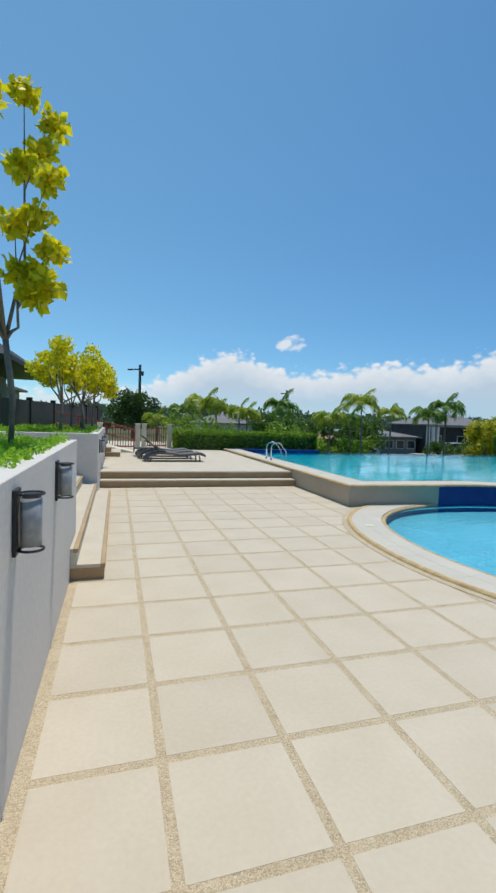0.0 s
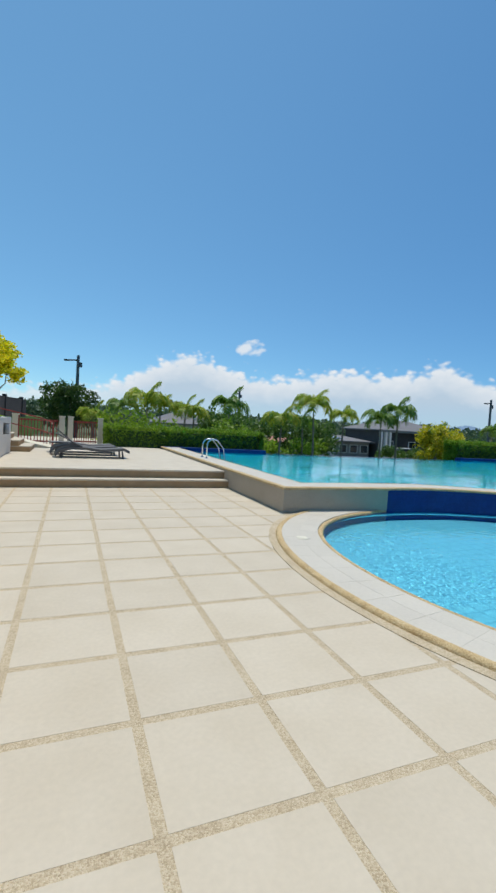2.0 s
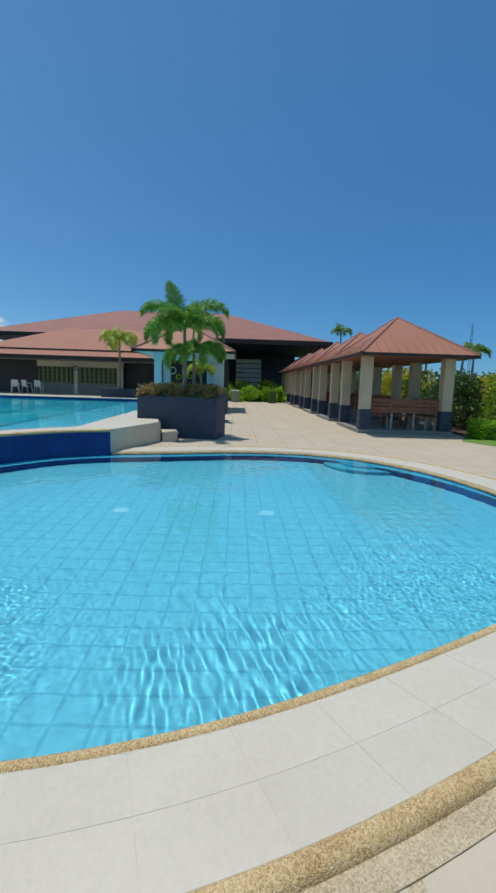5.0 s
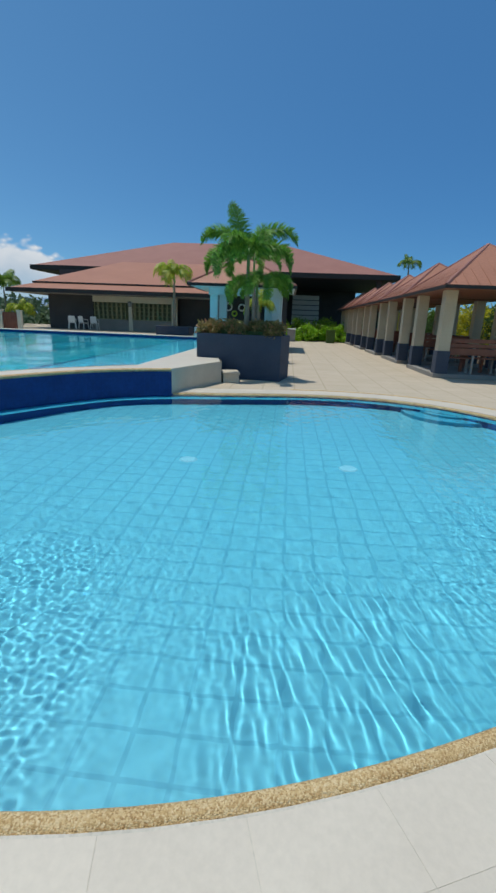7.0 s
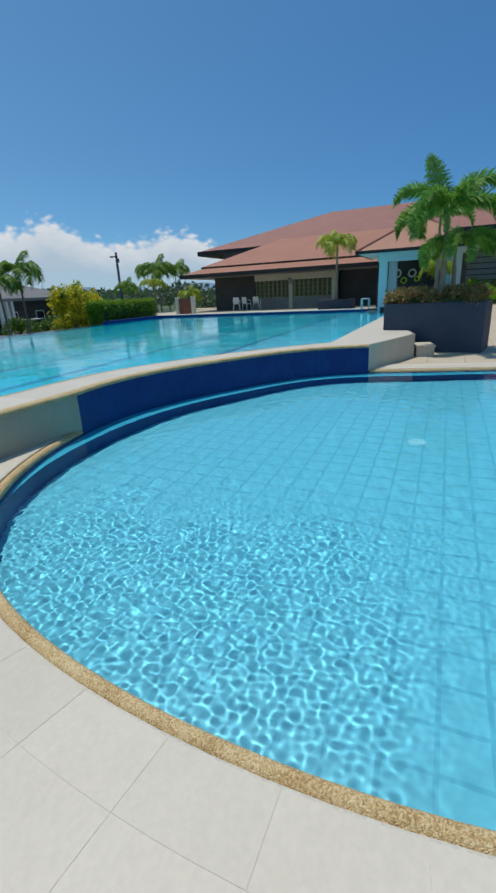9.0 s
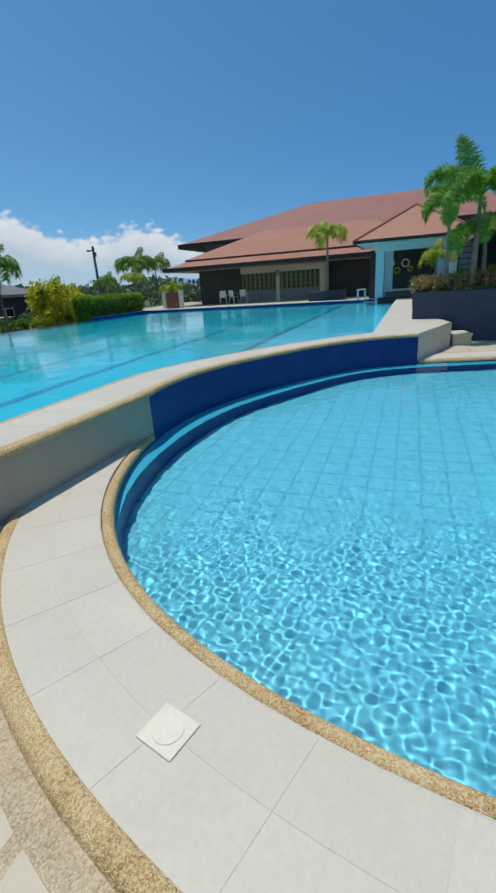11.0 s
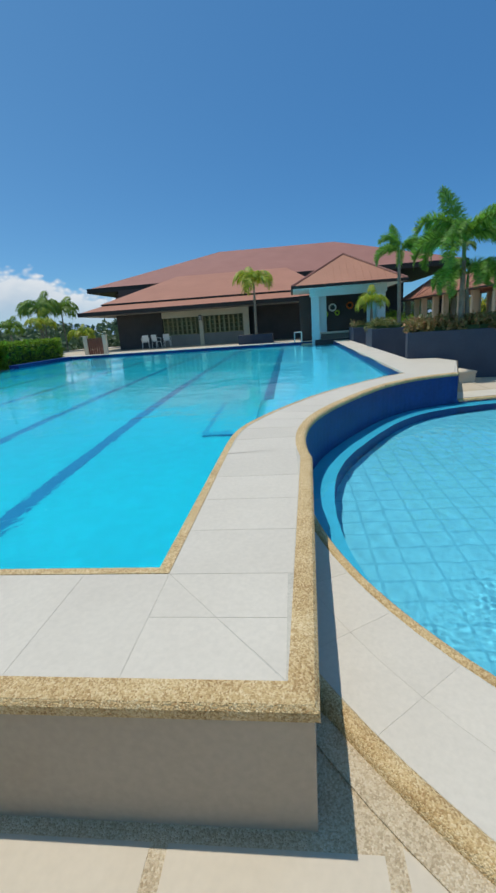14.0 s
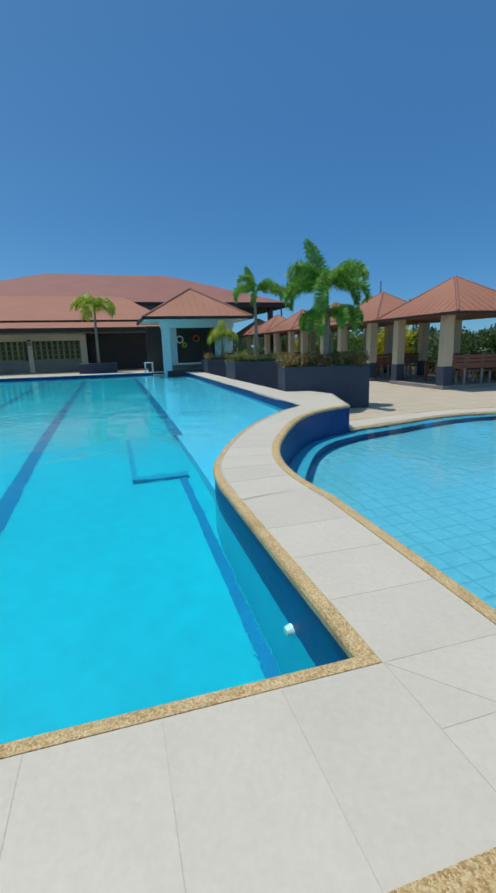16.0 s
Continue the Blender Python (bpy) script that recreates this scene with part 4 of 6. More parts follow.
def frond_mesh(name, droop, plume, pairs, mat, width=0.30, arch=None):
    """A feathered frond one metre long; arch gives the spine's slope at its foot and tip, in degrees."""
    bm = bmesh.new()
    rng = random.Random(len(name) + int(droop * 100))
    spine = [Vector((0, 0, 0))]
    for i in range(1, 11):
        t = i / 10
        if arch:
            a = radians(arch[0] + (arch[1] - arch[0]) * t ** 1.25)
            spine.append(spine[-1] + Vector((math.cos(a), 0, math.sin(a))) * 0.1)
        else:
            spine.append(Vector((t * (1 - 0.25 * droop * t), 0, 0.18 * t - droop * 0.75 * t ** 2.2)))
    add_tube(bm, spine, [0.014 * (1 - 0.85 * i / 10) for i in range(11)], 4)
    for i in range(pairs):
        t = 0.14 + 0.86 * i / (pairs - 1)
        k = min(9, int(t * 10))
        p = spine[k].lerp(spine[k + 1], t * 10 - k)
        d = (spine[k + 1] - spine[k]).normalized()
        ln = width * (0.45 + 0.9 * math.sin(math.pi * min(1, t * 0.86 + 0.1))) * rng.uniform(0.85, 1.1)
        for sgn in (-1, 1):
            roll = rng.uniform(-1.5, 1.5) if plume else rng.uniform(-0.35, 0.25)
            across = Vector((0, sgn * math.cos(roll), math.sin(roll)))
            out = (across * 0.8 + d * 0.62).normalized()
            mid = p + out * ln * 0.55
            tip = p + out * ln + Vector((0, 0, (-0.2 if plume else -0.6) * ln))
            w = d * (0.0058 if plume else 0.015)
            a = [bm.verts.new(q) for q in (p - w, p + w, mid + w * 1.3, tip, mid - w * 1.3)]
            bm.faces.new((a[0], a[1], a[2], a[4])), bm.faces.new((a[4], a[2], a[3]))
    me = bpy.data.meshes.new(name)
    bm.to_mesh(me), bm.free()
    me.materials.append(mat)
    return me


ARCHES = ((88, 30), (80, -74), (60, -88))
FRONDS = [frond_mesh("frond", 0.3 * k, False, 34, LEAF_PALM, 0.26, arch) for k, arch in enumerate(ARCHES)]
FRONDS_Y = [frond_mesh("frond", 0.3 * k, False, 34, LEAF_PALM_Y, 0.26, arch) for k, arch in enumerate(ARCHES)]
PLUMES = [frond_mesh("frond", 0.4 + k, True, 210, LEAF_PLUME, 0.19 if k == 0 else 0.145, arch) for k, arch in enumerate(((91, 72), (72, -62), (44, -86)))]


def palm(place, height, span, kind=FRONDS, fronds=11, seed=0, label="slender palm with arching green fronds", group="palms", lean=0.04, thick=0.09, steep=1.0):
    """height: to the crown's base; span: a frond's length."""
    rng = random.Random(seed)
    p = thing("palm_tree", place, label, "palm tree", group)
    ax, ay = rng.uniform(-lean, lean), rng.uniform(-lean, lean)
    pts = [Vector((ax * height * t * t, ay * height * t * t, height * t)) for t in (0, 0.08, 0.25, 0.5, 0.75, 0.93, 1.0)]
    part("trunk", tube(pts, [thick * f for f in (1.5, 1.15, 1.0, 0.95, 0.85, 0.7, 0.55)], 9), PALMBARK, p, smooth=True)
    tip = pts[-1]
    part("crownshaft", tube([tip - Vector((0, 0, 0.06)), tip + Vector((0, 0, 0.15 * span)), tip + Vector((0, 0, 0.32 * span))], [thick * 0.62, thick * 0.6, thick * 0.25], 8), CROWNSHAFT, p, smooth=True)
    for i in range(fronds):
        f = i / max(1, fronds - 1)
        pitch = rng.uniform(-9, 9)
        yaw = i * 137.5 + rng.uniform(-18, 18)
        me = kind[0] if i == 0 else kind[1] if f < 0.62 else kind[2]
        size = span * rng.uniform(0.88, 1.1) * (0.85 if me is kind[0] else 1.0)
        m = Matrix.Translation(tip + Vector((0, 0, 0.22 * span))) @ pose(0, 0, 0, rng.uniform(-25, 25), 0, yaw) @ pose(0, 0, 0, 0, -pitch, 0) @ Matrix.Scale(size, 4)
        share("frond", me, p, m)
    return p


# ---- broad-leaved trees ----


def yellow_tree(place, height, spread, leaves, leaf, seed, label, crown_from=0.45, trunk=0.06, mat=None, bias=(0, 0), low=0.68):
    rng = random.Random(seed)
    t = thing("tree", place, label, "tree", "yellow trees in the planters")
    fork = Vector((rng.uniform(-0.05, 0.05), rng.uniform(-0.05, 0.05), height * crown_from * 0.62))
    bm = bmesh.new()
    add_tube(bm, [(0, 0, -0.1), (0.02, 0.0, fork.z * 0.5), fork], [trunk * 1.3, trunk, trunk * 0.9], 9)
    tips = []
    for i in range(5):
        a = i * 2 * math.pi / 5 + rng.uniform(-0.4, 0.4)
        r = spread * rng.uniform(0.35, 0.8)
        end = Vector((bias[0] + r * math.cos(a), bias[1] + r * math.sin(a), height * (low + (0.95 - low) * ((i * 2 % 5) + rng.uniform(0, 1)) / 5)))
        mid = fork.lerp(end, 0.5) + Vector((0.25 * r * math.cos(a), 0.25 * r * math.sin(a), -0.08 * height))
        add_tube(bm, [fork, fork.lerp(mid, 0.5) + Vector((0, 0, 0.02)), mid, mid.lerp(end, 0.5), end], [trunk * f for f in (0.7, 0.6, 0.45, 0.3, 0.12)], 6)
        tips += [end, mid.lerp(end, 0.55)]
        for j in range(3):
            b = a + rng.uniform(-1.1, 1.1)
            sub = mid.lerp(end, rng.uniform(0.1, 0.6))
            e2 = sub + Vector((spread * 0.45 * math.cos(b), spread * 0.45 * math.sin(b), rng.uniform(0.02, 0.2) * height))
            add_tube(bm, [sub, sub.lerp(e2, 0.5) + Vector((0, 0, 0.05)), e2], [trunk * 0.3, trunk * 0.2, trunk * 0.08], 5)
            tips += [e2, sub.lerp(e2, 0.6)]
    part("trunk", bm, BARK, t, smooth=True)
    leaf_cloud("crown", in_clumps(leaves, [tuple(p) for p in tips], np.array([0.34, 0.34, 0.24]) * spread * 0.62), leaf, mat or LEAF_YELLOW, t, narrow=0.8)
    return t


yellow_tree((-1.07, 1.85, 1.33), 4.35, 0.58, 5200, 0.085, 4, "young tree with large yellow-green leaves in the planter", 0.35, 0.026, bias=(-0.22, 0.05), low=0.42)
for i, (x, y, h) in enumerate(((-1.5, 9.0, 2.3), (-1.1, 10.4, 2.45), (-1.25, 11.9, 2.5), (-1.0, 13.0, 2.3), (-1.6, 12.6, 2.2))):
    yellow_tree((x, y, 1.26), h, 0.82, 2500, 0.085, 20 + i, "small tree with bright yellow leaves in the planter", 0.5, 0.035)


def groundcover(x0, x1, y0, y1, z, n, mat, label, tall=0.14, leaf=0.07):
    g = thing("groundcover", (0, 0, 0), label, "plants", kind="stuff")
    p = RNG.uniform((x0, y0, 0), (x1, y1, 1), (n, 3))
    hgt = np.array([0.5 + 0.8 * noise.noise(Vector((a[0] * 2.2, a[1] * 2.2, 3.1))) for a in p]).clip(0.15, 1.2)
    p[:, 2] = z + p[:, 2] * tall * hgt
    leaf_cloud("foliage", p, leaf, mat, g)
    return g


groundcover(-2.4, -0.76, -2.5, 3.2, 1.33, 60000, LEAF_LIME, "lime green groundcover filling the planter", 0.22, 0.042)
groundcover(-3.1, -0.68, 7.55, 13.3, 1.26, 9000, LEAF_LIME, "lime green groundcover in the second planter", 0.16, 0.07)

# ---- wall lamps ----


def wall_lamp(x, y, z):
    lamp = thing("wall_lamp", (x, y, z), "grey iron wall lamp with a frosted glass cylinder", "wall lamp", "planter wall lamps")
    part("back_plate", box(0, 0.018, -0.055, 0.055, -0.15, 0.15, 0.004), IRON, lamp)
    bm = bmesh.new()
    bmesh.ops.create_cone(bm, cap_ends=True, segments=24, radius1=0.046, radius2=0.046, depth=0.22, matrix=Matrix.Translation((0.07, 0, 0)))
    part("glass", bm, GLASS, lamp, "frosted glass cylinder", True)
    for zz in (-0.128, 0.128):
        bm = tube([(0.07 + 0.054 * math.cos(b), 0.054 * math.sin(b), zz) for b in (2 * math.pi * i / 20 for i in range(21))], 0.006, 6)
        part("ring", bm, IRON, lamp)
        part("arm", tube([(0.012, 0, zz), (0.03, 0, zz)], 0.009, 6), IRON, lamp)
    bm = bmesh.new()
    bmesh.ops.create_cone(bm, cap_ends=True, segments=20, radius1=0.042, radius2=0.03, depth=0.02, matrix=Matrix.Translation((0.07, 0, 0.12)))
    part("cap", bm, IRON, lamp)
    return lamp


first_lamp = wall_lamp(-0.68, 0.06, 1.21)
copy_thing(first_lamp, pose(-0.68, 1.50, 1.20))
for y in (8.1, 9.9, 11.9):
    copy_thing(first_lamp, pose(-0.60, y, 1.05))

# ---- fences, rails, gate at the terrace ----


def post(name, x, y, z, w, h, mat, label, group):
    p = thing(name, (x, y, z), label, "post", group)
    part("shaft", box(-w / 2, w / 2, -w / 2, w / 2, 0, h, 0.01), mat, p)
    part("cap", box(-w / 2 - 0.02, w / 2 + 0.02, -w / 2 - 0.02, w / 2 + 0.02, h, h + 0.05, 0.01), mat, p)
    return p


for x, y in ((-0.90, 17.4), (0.66, 17.9), (0.97, 18.6), (2.12, 18.6)):
    post("gate_post", x, y, PLAT - 0.006, 0.20, 1.05, CREAM, "square cream gate post at the terrace", "gate posts")


def picket_panel(name, x0, x1, y, z, h, gap, label, category, mat=None):
    f = thing(name, (x0, y, z), label, category)
    part("rail", box(0, x1 - x0, -0.02, 0.02, 0.08, 0.13), mat or REDRAIL, f)
    part("rail", box(0, x1 - x0, -0.02, 0.02, h - 0.08, h - 0.03), mat or REDRAIL, f)
    n = int((x1 - x0) / gap)
    bm = box(-0.015, 0.015, -0.012, 0.012, 0.02, h)
    first = part("picket", bm, mat or REDRAIL, f)
    first.matrix_basis = Matrix.Translation((gap / 2, 0, 0))
    for i in range(1, n):
        share("picket", first.data, f, Matrix.Translation((gap / 2 + i * gap, 0, 0)))
    return f


picket_panel("fence_panel", -0.78, 0.54, 17.65, PLAT - 0.006, 0.95, 0.11, "red painted steel fence beside the ramp", "fence")
picket_panel("metal_gate", 1.09, 2.00, 18.6, PLAT - 0.006, 0.95, 0.09, "dark red metal gate between cream posts", "gate")
rail = thing("handrail", (0, 0, 0), "red steel handrail along the ramp", "handrail")
for z in (0.45, 0.85):
    part("bar", tube([(-2.4, 15.4, PLAT + 0.62 + z), (0.0, 15.4, PLAT + 0.15 + z), (0.45, 15.4, PLAT + z)], 0.022, 7), REDRAIL, rail)
for x, z in ((0.42, 0), (-0.6, 0.18), (-1.6, 0.42)):
    part("upright", tube([(x, 15.4, PLAT), (x, 15.4, PLAT + z + 0.86)], 0.022, 7), REDRAIL, rail)
hedge("hedge", 2.28, 9.08, 17.55, 18.5, -0.3, 1.20, 26000, 0.10, LEAF_HEDGE, "clipped bright green hedge behind the pool")
hedge("hedge", 20.75, 25.35, 17.6, 18.5, -0.3, 1.34, 14000, 0.10, LEAF_HEDGE, "clipped bright green hedge behind the pool")
fence = thing("boundary_fence", (-4.2, 8, 1.30), "weathered dark grey boundary fence", "fence", kind="structure", turn=-11)
part("panel", box(-0.05, 0.05, -10, 16, 0, 0.85), DARKWALL, fence)
for i in range(12):
    part("fence_post", box(-0.07, 0.09, -10 + i * 2.3, -9.88 + i * 2.3, 0, 0.95), IRON, fence)


def cell(bm, c, s):
    add_box(bm, c[0] - s[0], c[0] + s[0], c[1] - s[1], c[1] + s[1], c[2] - s[2], c[2] + s[2])


def hip(bm, x0, x1, y0, y1, z, xr0, xr1, yr0, yr1, zr, thick=0.0):
    """A hipped roof from its eaves to its ridge."""
    e = [bm.verts.new(p) for p in ((x0, y0, z), (x1, y0, z), (x1, y1, z), (x0, y1, z))]
    r = [bm.verts.new(p) for p in ((xr0, yr0, zr), (xr1, yr0, zr), (xr1, yr1, zr), (xr0, yr1, zr))]
    for i in range(4):
        j = (i + 1) % 4
        bm.faces.new((e[i], e[j], r[j], r[i]))
    bm.faces.new(r)
    if thick:
        u = [bm.verts.new(v.co - Vector((0, 0, thick))) for v in e]
        for i in range(4):
            j = (i + 1) % 4
            bm.faces.new((u[i], u[j], e[j], e[i]))
        bm.faces.new(u[::-1])
    bmesh.ops.remove_doubles(bm, verts=bm.verts, dist=0.0005)
    return bm


def seams(face, gap, w=0.02, h=0.014):
    """Standing ribs up a roof face: eave ends a, b and ridge ends c (over b), d (over a)."""
    a, b, c, d = (Vector(p) for p in face)
    along = (b - a).normalized()
    n = along.cross((d - a).normalized()).normalized()
    if n.z < 0:
        n = -n
    up = n.cross(along).normalized()
    up = up if up.z > 0 else -up
    run = (d - a).dot(up)
    la, lb, L = (d - a).dot(along), (b - c).dot(along), (b - a).length
    bm = bmesh.new()
    k = 1
    while k * gap < L:
        s = k * gap
        t = min(1, s / la if la > 1e-3 else 1, (L - s) / lb if lb > 1e-3 else 1)
        p0, p1 = a + along * s, a + along * s + up * run * t
        v = [bm.verts.new(p + along * o * w / 2 + n * q) for p in (p0, p1) for o, q in ((-1, 0), (-1, h), (1, h), (1, 0))]
        for q in ((0, 1, 5, 4), (1, 2, 6, 5), (2, 3, 7, 6), (0, 3, 2, 1)):
            bm.faces.new([v[i] for i in q])
        k += 1
    return bm


# ---- sun loungers ----


def lounger(x, y, back):
    l = thing("sun_lounger", (x, y, PLAT), "low dark grey woven sun lounger on the terrace", "sun lounger", "sun loungers", turn=4)
    prof = [(-0.95, 0.10), (-0.85, 0.22), (-0.55, 0.30), (-0.2, 0.29), (0.2, 0.24), (0.55, 0.27), (0.82, 0.29), (0.95, 0.22)]
    bm = bmesh.new()
    top = [[bm.verts.new((px, sy * 0.32, pz)) for sy in (-1, 1)] for px, pz in prof]
    low = [[bm.verts.new((px, sy * 0.32, pz - 0.07)) for sy in (-1, 1)] for px, pz in prof]
    for i in range(len(prof) - 1):
        bm.faces.new((top[i][0], top[i + 1][0], top[i + 1][1], top[i][1])), bm.faces.new((low[i][1], low[i + 1][1], low[i + 1][0], low[i][0]))
        for k in (0, 1):
            bm.faces.new((low[i][k], low[i + 1][k], top[i + 1][k], top[i][k]) if k == 0 else (top[i][k], top[i + 1][k], low[i + 1][k], low[i][k]))
    for i in (0, -1):
        bm.faces.new((top[i][0], top[i][1], low[i][1], low[i][0]))
    bmesh.ops.recalc_face_normals(bm, faces=bm.faces)
    part("seat", bm, RATTAN, l)
    part("backrest", box(-0.72, 0.0, -0.28, 0.28, 0, 0.035, 0.01, pose(-0.30, 0, 0.28, 0, 180 + back - 180, 0)), RATTAN, l, "raised woven backrest")
    for px, h in ((-0.8, 0.14), (0.78, 0.2)):
        for sy in (-0.27, 0.27):
            part("leg", tube([(px, sy, 0), (px * 0.97, sy, h)], 0.025, 7), RATTAN, l)
    part("base_rail", tube([(-0.85, -0.27, 0.03), (0.8, -0.27, 0.03)], 0.02, 6), RATTAN, l)
    return l


lounger(1.55, 12.10, 28)
lounger(1.40, 13.00, 40)
lounger(1.38, 13.90, 0)

# ---- pool ladder ----
ladder = thing("pool_ladder", (4.75, 12.1, HIGH), "stainless steel pool ladder with curved grab rails", "pool ladder")
for sy in (-0.24, 0.24):
    pts = [(0.0, sy, -0.005), (0.0, sy, 0.40)] + [(0.20 - 0.20 * math.cos(b), sy, 0.40 + 0.17 * math.sin(b)) for b in (math.pi * i / 7 for i in range(1, 6))] + [(0.52, sy, 0.3), (0.60, sy, -0.1), (0.60, sy, -0.9)]
    part("grab_rail", tube(pts, 0.021, 9), STEEL, ladder, smooth=True)
    bm = bmesh.new()
    bmesh.ops.create_cone(bm, cap_ends=True, segments=14, radius1=0.05, radius2=0.035, depth=0.02, matrix=Matrix.Translation((0, sy, 0.008)))
    part("flange", bm, STEEL, ladder)
for z in (-0.25, -0.5, -0.75):
    part("rung", box(0.55, 0.65, -0.24, 0.24, z, z + 0.03, 0.006), STEEL, ladder)

# ---- slate planters with shrubs and palms ----


def slate_planter(x, depth, h, shrub, label, n=2600, turn=0.0):
    y0, y1 = -2.0, 0.0
    p = thing("planter", (x, 3.62, 0), label, "planter", "slate planters along the pool", turn=turn)
    w = 0.10
    part("front_wall", box(0, w, y0, y1, 0, h, 0.008), PLANTER, p)
    part("back_wall", box(depth - w, depth, y0, y1, 0, h, 0.008), PLANTER, p)
    part("side_wall", box(w, depth - w, y0, y0 + w, 0, h - 0.002, 0.004), PLANTER, p)
    part("side_wall", box(w, depth - w, y1 - w, y1, 0, h - 0.002, 0.004), PLANTER, p)
    part("soil", box(w, depth - w, y0 + w, y1 - w, h - 0.3, h - 0.08), SOIL, p)
    s = thing("shrub", (x, 3.62, h - 0.08), "low dense bronze and green shrub filling a slate planter", "shrub", "planter shrubs", turn=turn)
    c = [(RNG.uniform(0.1, depth - 0.1), RNG.uniform(y0 + 0.1, y1 - 0.05), RNG.uniform(0.08, 0.26)) for _ in range(34)]
    leaf_cloud("foliage", in_clumps(n, c, np.array([0.20, 0.20, 0.17])), 0.085, shrub, s, narrow=0.45)
    # Dark box added between the leaves in place of the shrub's inner shade
    part("shade_core", box(0.15, depth - 0.15, y0 + 0.15, y1 - 0.15, 0, 0.16), LEAF_DARK, s)
    return p


slate_planter(13.52, 1.0, 1.0, LEAF_BRONZE, "long slate blue painted planter standing against the coping", 9000, -11)
slate_planter(17.9, 1.2, 1.0, LEAF_OLIVE, "slate blue painted planter behind another one")
slate_planter(22.2, 1.4, 0.98, LEAF_BRONZE, "slate blue painted planter beside the pool bar")
palm((13.72, 2.49, 0.92), 1.50, 1.34, PLUMES, 12, 3, "bushy foxtail palm in a slate planter", lean=0.02, thick=0.06)
palm((13.97, 2.27, 0.92), 0.95, 1.1, PLUMES[1:] + PLUMES[2:], 12, 5, "bushy foxtail palm in a slate planter", lean=0.05, thick=0.05)
palm((18.45, 2.7, 0.92), 2.0, 1.15, PLUMES, 8, 8, "foxtail palm in a slate planter", lean=0.02, thick=0.06)
palm((22.9, 2.8, 0.9), 0.8, 0.95, FRONDS_Y, 9, 11, "short yellow-green palm in a slate planter", thick=0.06)

# ---- gazebos ----


def gazebo(x, y, first):
    g = thing("gazebo", (x, y, 0), "open gazebo with a terracotta ribbed roof on tan piers", "gazebo", "row of gazebos")
    h, r, q, ez, pz = 1.22, 2.12, 1.65, 2.33, 3.58
    part("floor_slab", box(-h - 0.2, h + 0.2, -h - 0.2, h + 0.2, 0, 0.12, 0.01), GREYWALL, g)
    for sx in (-1, 1):
        for sy in (-1, 1):
            pier = part("pier", box(-0.15, 0.15, -0.15, 0.15, 0.72, 2.27), TAN, g)
            pier.matrix_basis = Matrix.Translation((sx * h, sy * h, 0))
            share_base = part("pier_base", box(-0.17, 0.17, -0.17, 0.17, 0.12, 0.72, 0.008), PLANTER, g)
            share_base.matrix_basis = Matrix.Translation((sx * h, sy * h, 0))
    bm = hip(bmesh.new(), -r, r, -q, q, ez, -0.04, 0.04, -0.04, 0.04, pz)
    part("roof", bm, ROOF_NEW, g)
    bm = bmesh.new()
    for a, b in (((-r, -q), (r, -q)), ((r, -q), (r, q)), ((r, q), (-r, q)), ((-r, q), (-r, -q))):
        add_box(bm, min(a[0], b[0]) - 0.02, max(a[0], b[0]) + 0.02, min(a[1], b[1]) - 0.02, max(a[1], b[1]) + 0.02, ez - 0.08, ez + 0.005)
    part("fascia", bm, FASCIA, g)
    part("ceiling", box(-r + 0.03, r - 0.03, -q + 0.03, q - 0.03, ez - 0.07, ez - 0.05), WOOD, g)
    c = [(-r, -q, ez), (r, -q, ez), (r, q, ez), (-r, q, ez)]
    for i in range(4):
        part("roof_ribs", seams((c[i], c[(i + 1) % 4], (0, 0, pz), (0, 0, pz)), 0.27), ROOF_NEW, g)["kind"] = "stuff"
        part("hip_cap", tube([c[i], (0, 0, pz)], 0.05, 6), ROOF, g)
    return g


def bench(x, y, turn, n):
    b = thing("bench", (x, y, 0.12), "red-brown slatted wooden bench with a high back", "bench", "gazebo benches", turn=turn)
    L = 2.3
    for i in range(3):
        part("seat_slat", box(-L / 2, L / 2, -0.42 + i * 0.14, -0.30 + i * 0.14, 0.40, 0.435, 0.005), WOOD, b)
    for z0, z1 in ((0.50, 0.68), (0.705, 0.80), (0.825, 0.93)):
        part("back_slat", box(-L / 2, L / 2, 0.02, 0.05, z0, z1, 0.005), WOOD, b)
    for i in range(4):
        px = -L / 2 + 0.12 + i * (L - 0.24) / 3
        part("upright", box(px - 0.03, px + 0.03, -0.04, 0.018, 0, 0.95, 0.004), BENCHLEG, b, "weathered grey upright")
        part("leg", box(px - 0.03, px + 0.03, -0.40, -0.34, 0, 0.40, 0.004), BENCHLEG, b, "weathered grey leg")
    return b


def table(x, y):
    t = thing("table", (x, y, 0.12), "dark wooden picnic table under a gazebo", "table", "gazebo tables")
    for i in range(5):
        part("plank", box(-0.8, 0.8, -0.4 + i * 0.16, -0.255 + i * 0.16, 0.68, 0.72, 0.004), WOOD, t)
    for sx in (-0.6, 0.6):
        for sy in (-0.28, 0.28):
            part("leg", box(sx - 0.04, sx + 0.04, sy - 0.04, sy + 0.04, 0, 0.68), WOOD, t)


for i in range(6):
    gx = 17.0 + 4.24 * i
    if i == 0:
        G1 = gazebo(gx, -3.88, True)
    else:
        copy_thing(G1, pose(gx, -3.88, 0))
    bench(gx - 1.12, -3.88, 90, i), bench(gx, -5.01, 180, i)
    table(gx + 0.1, -3.76)

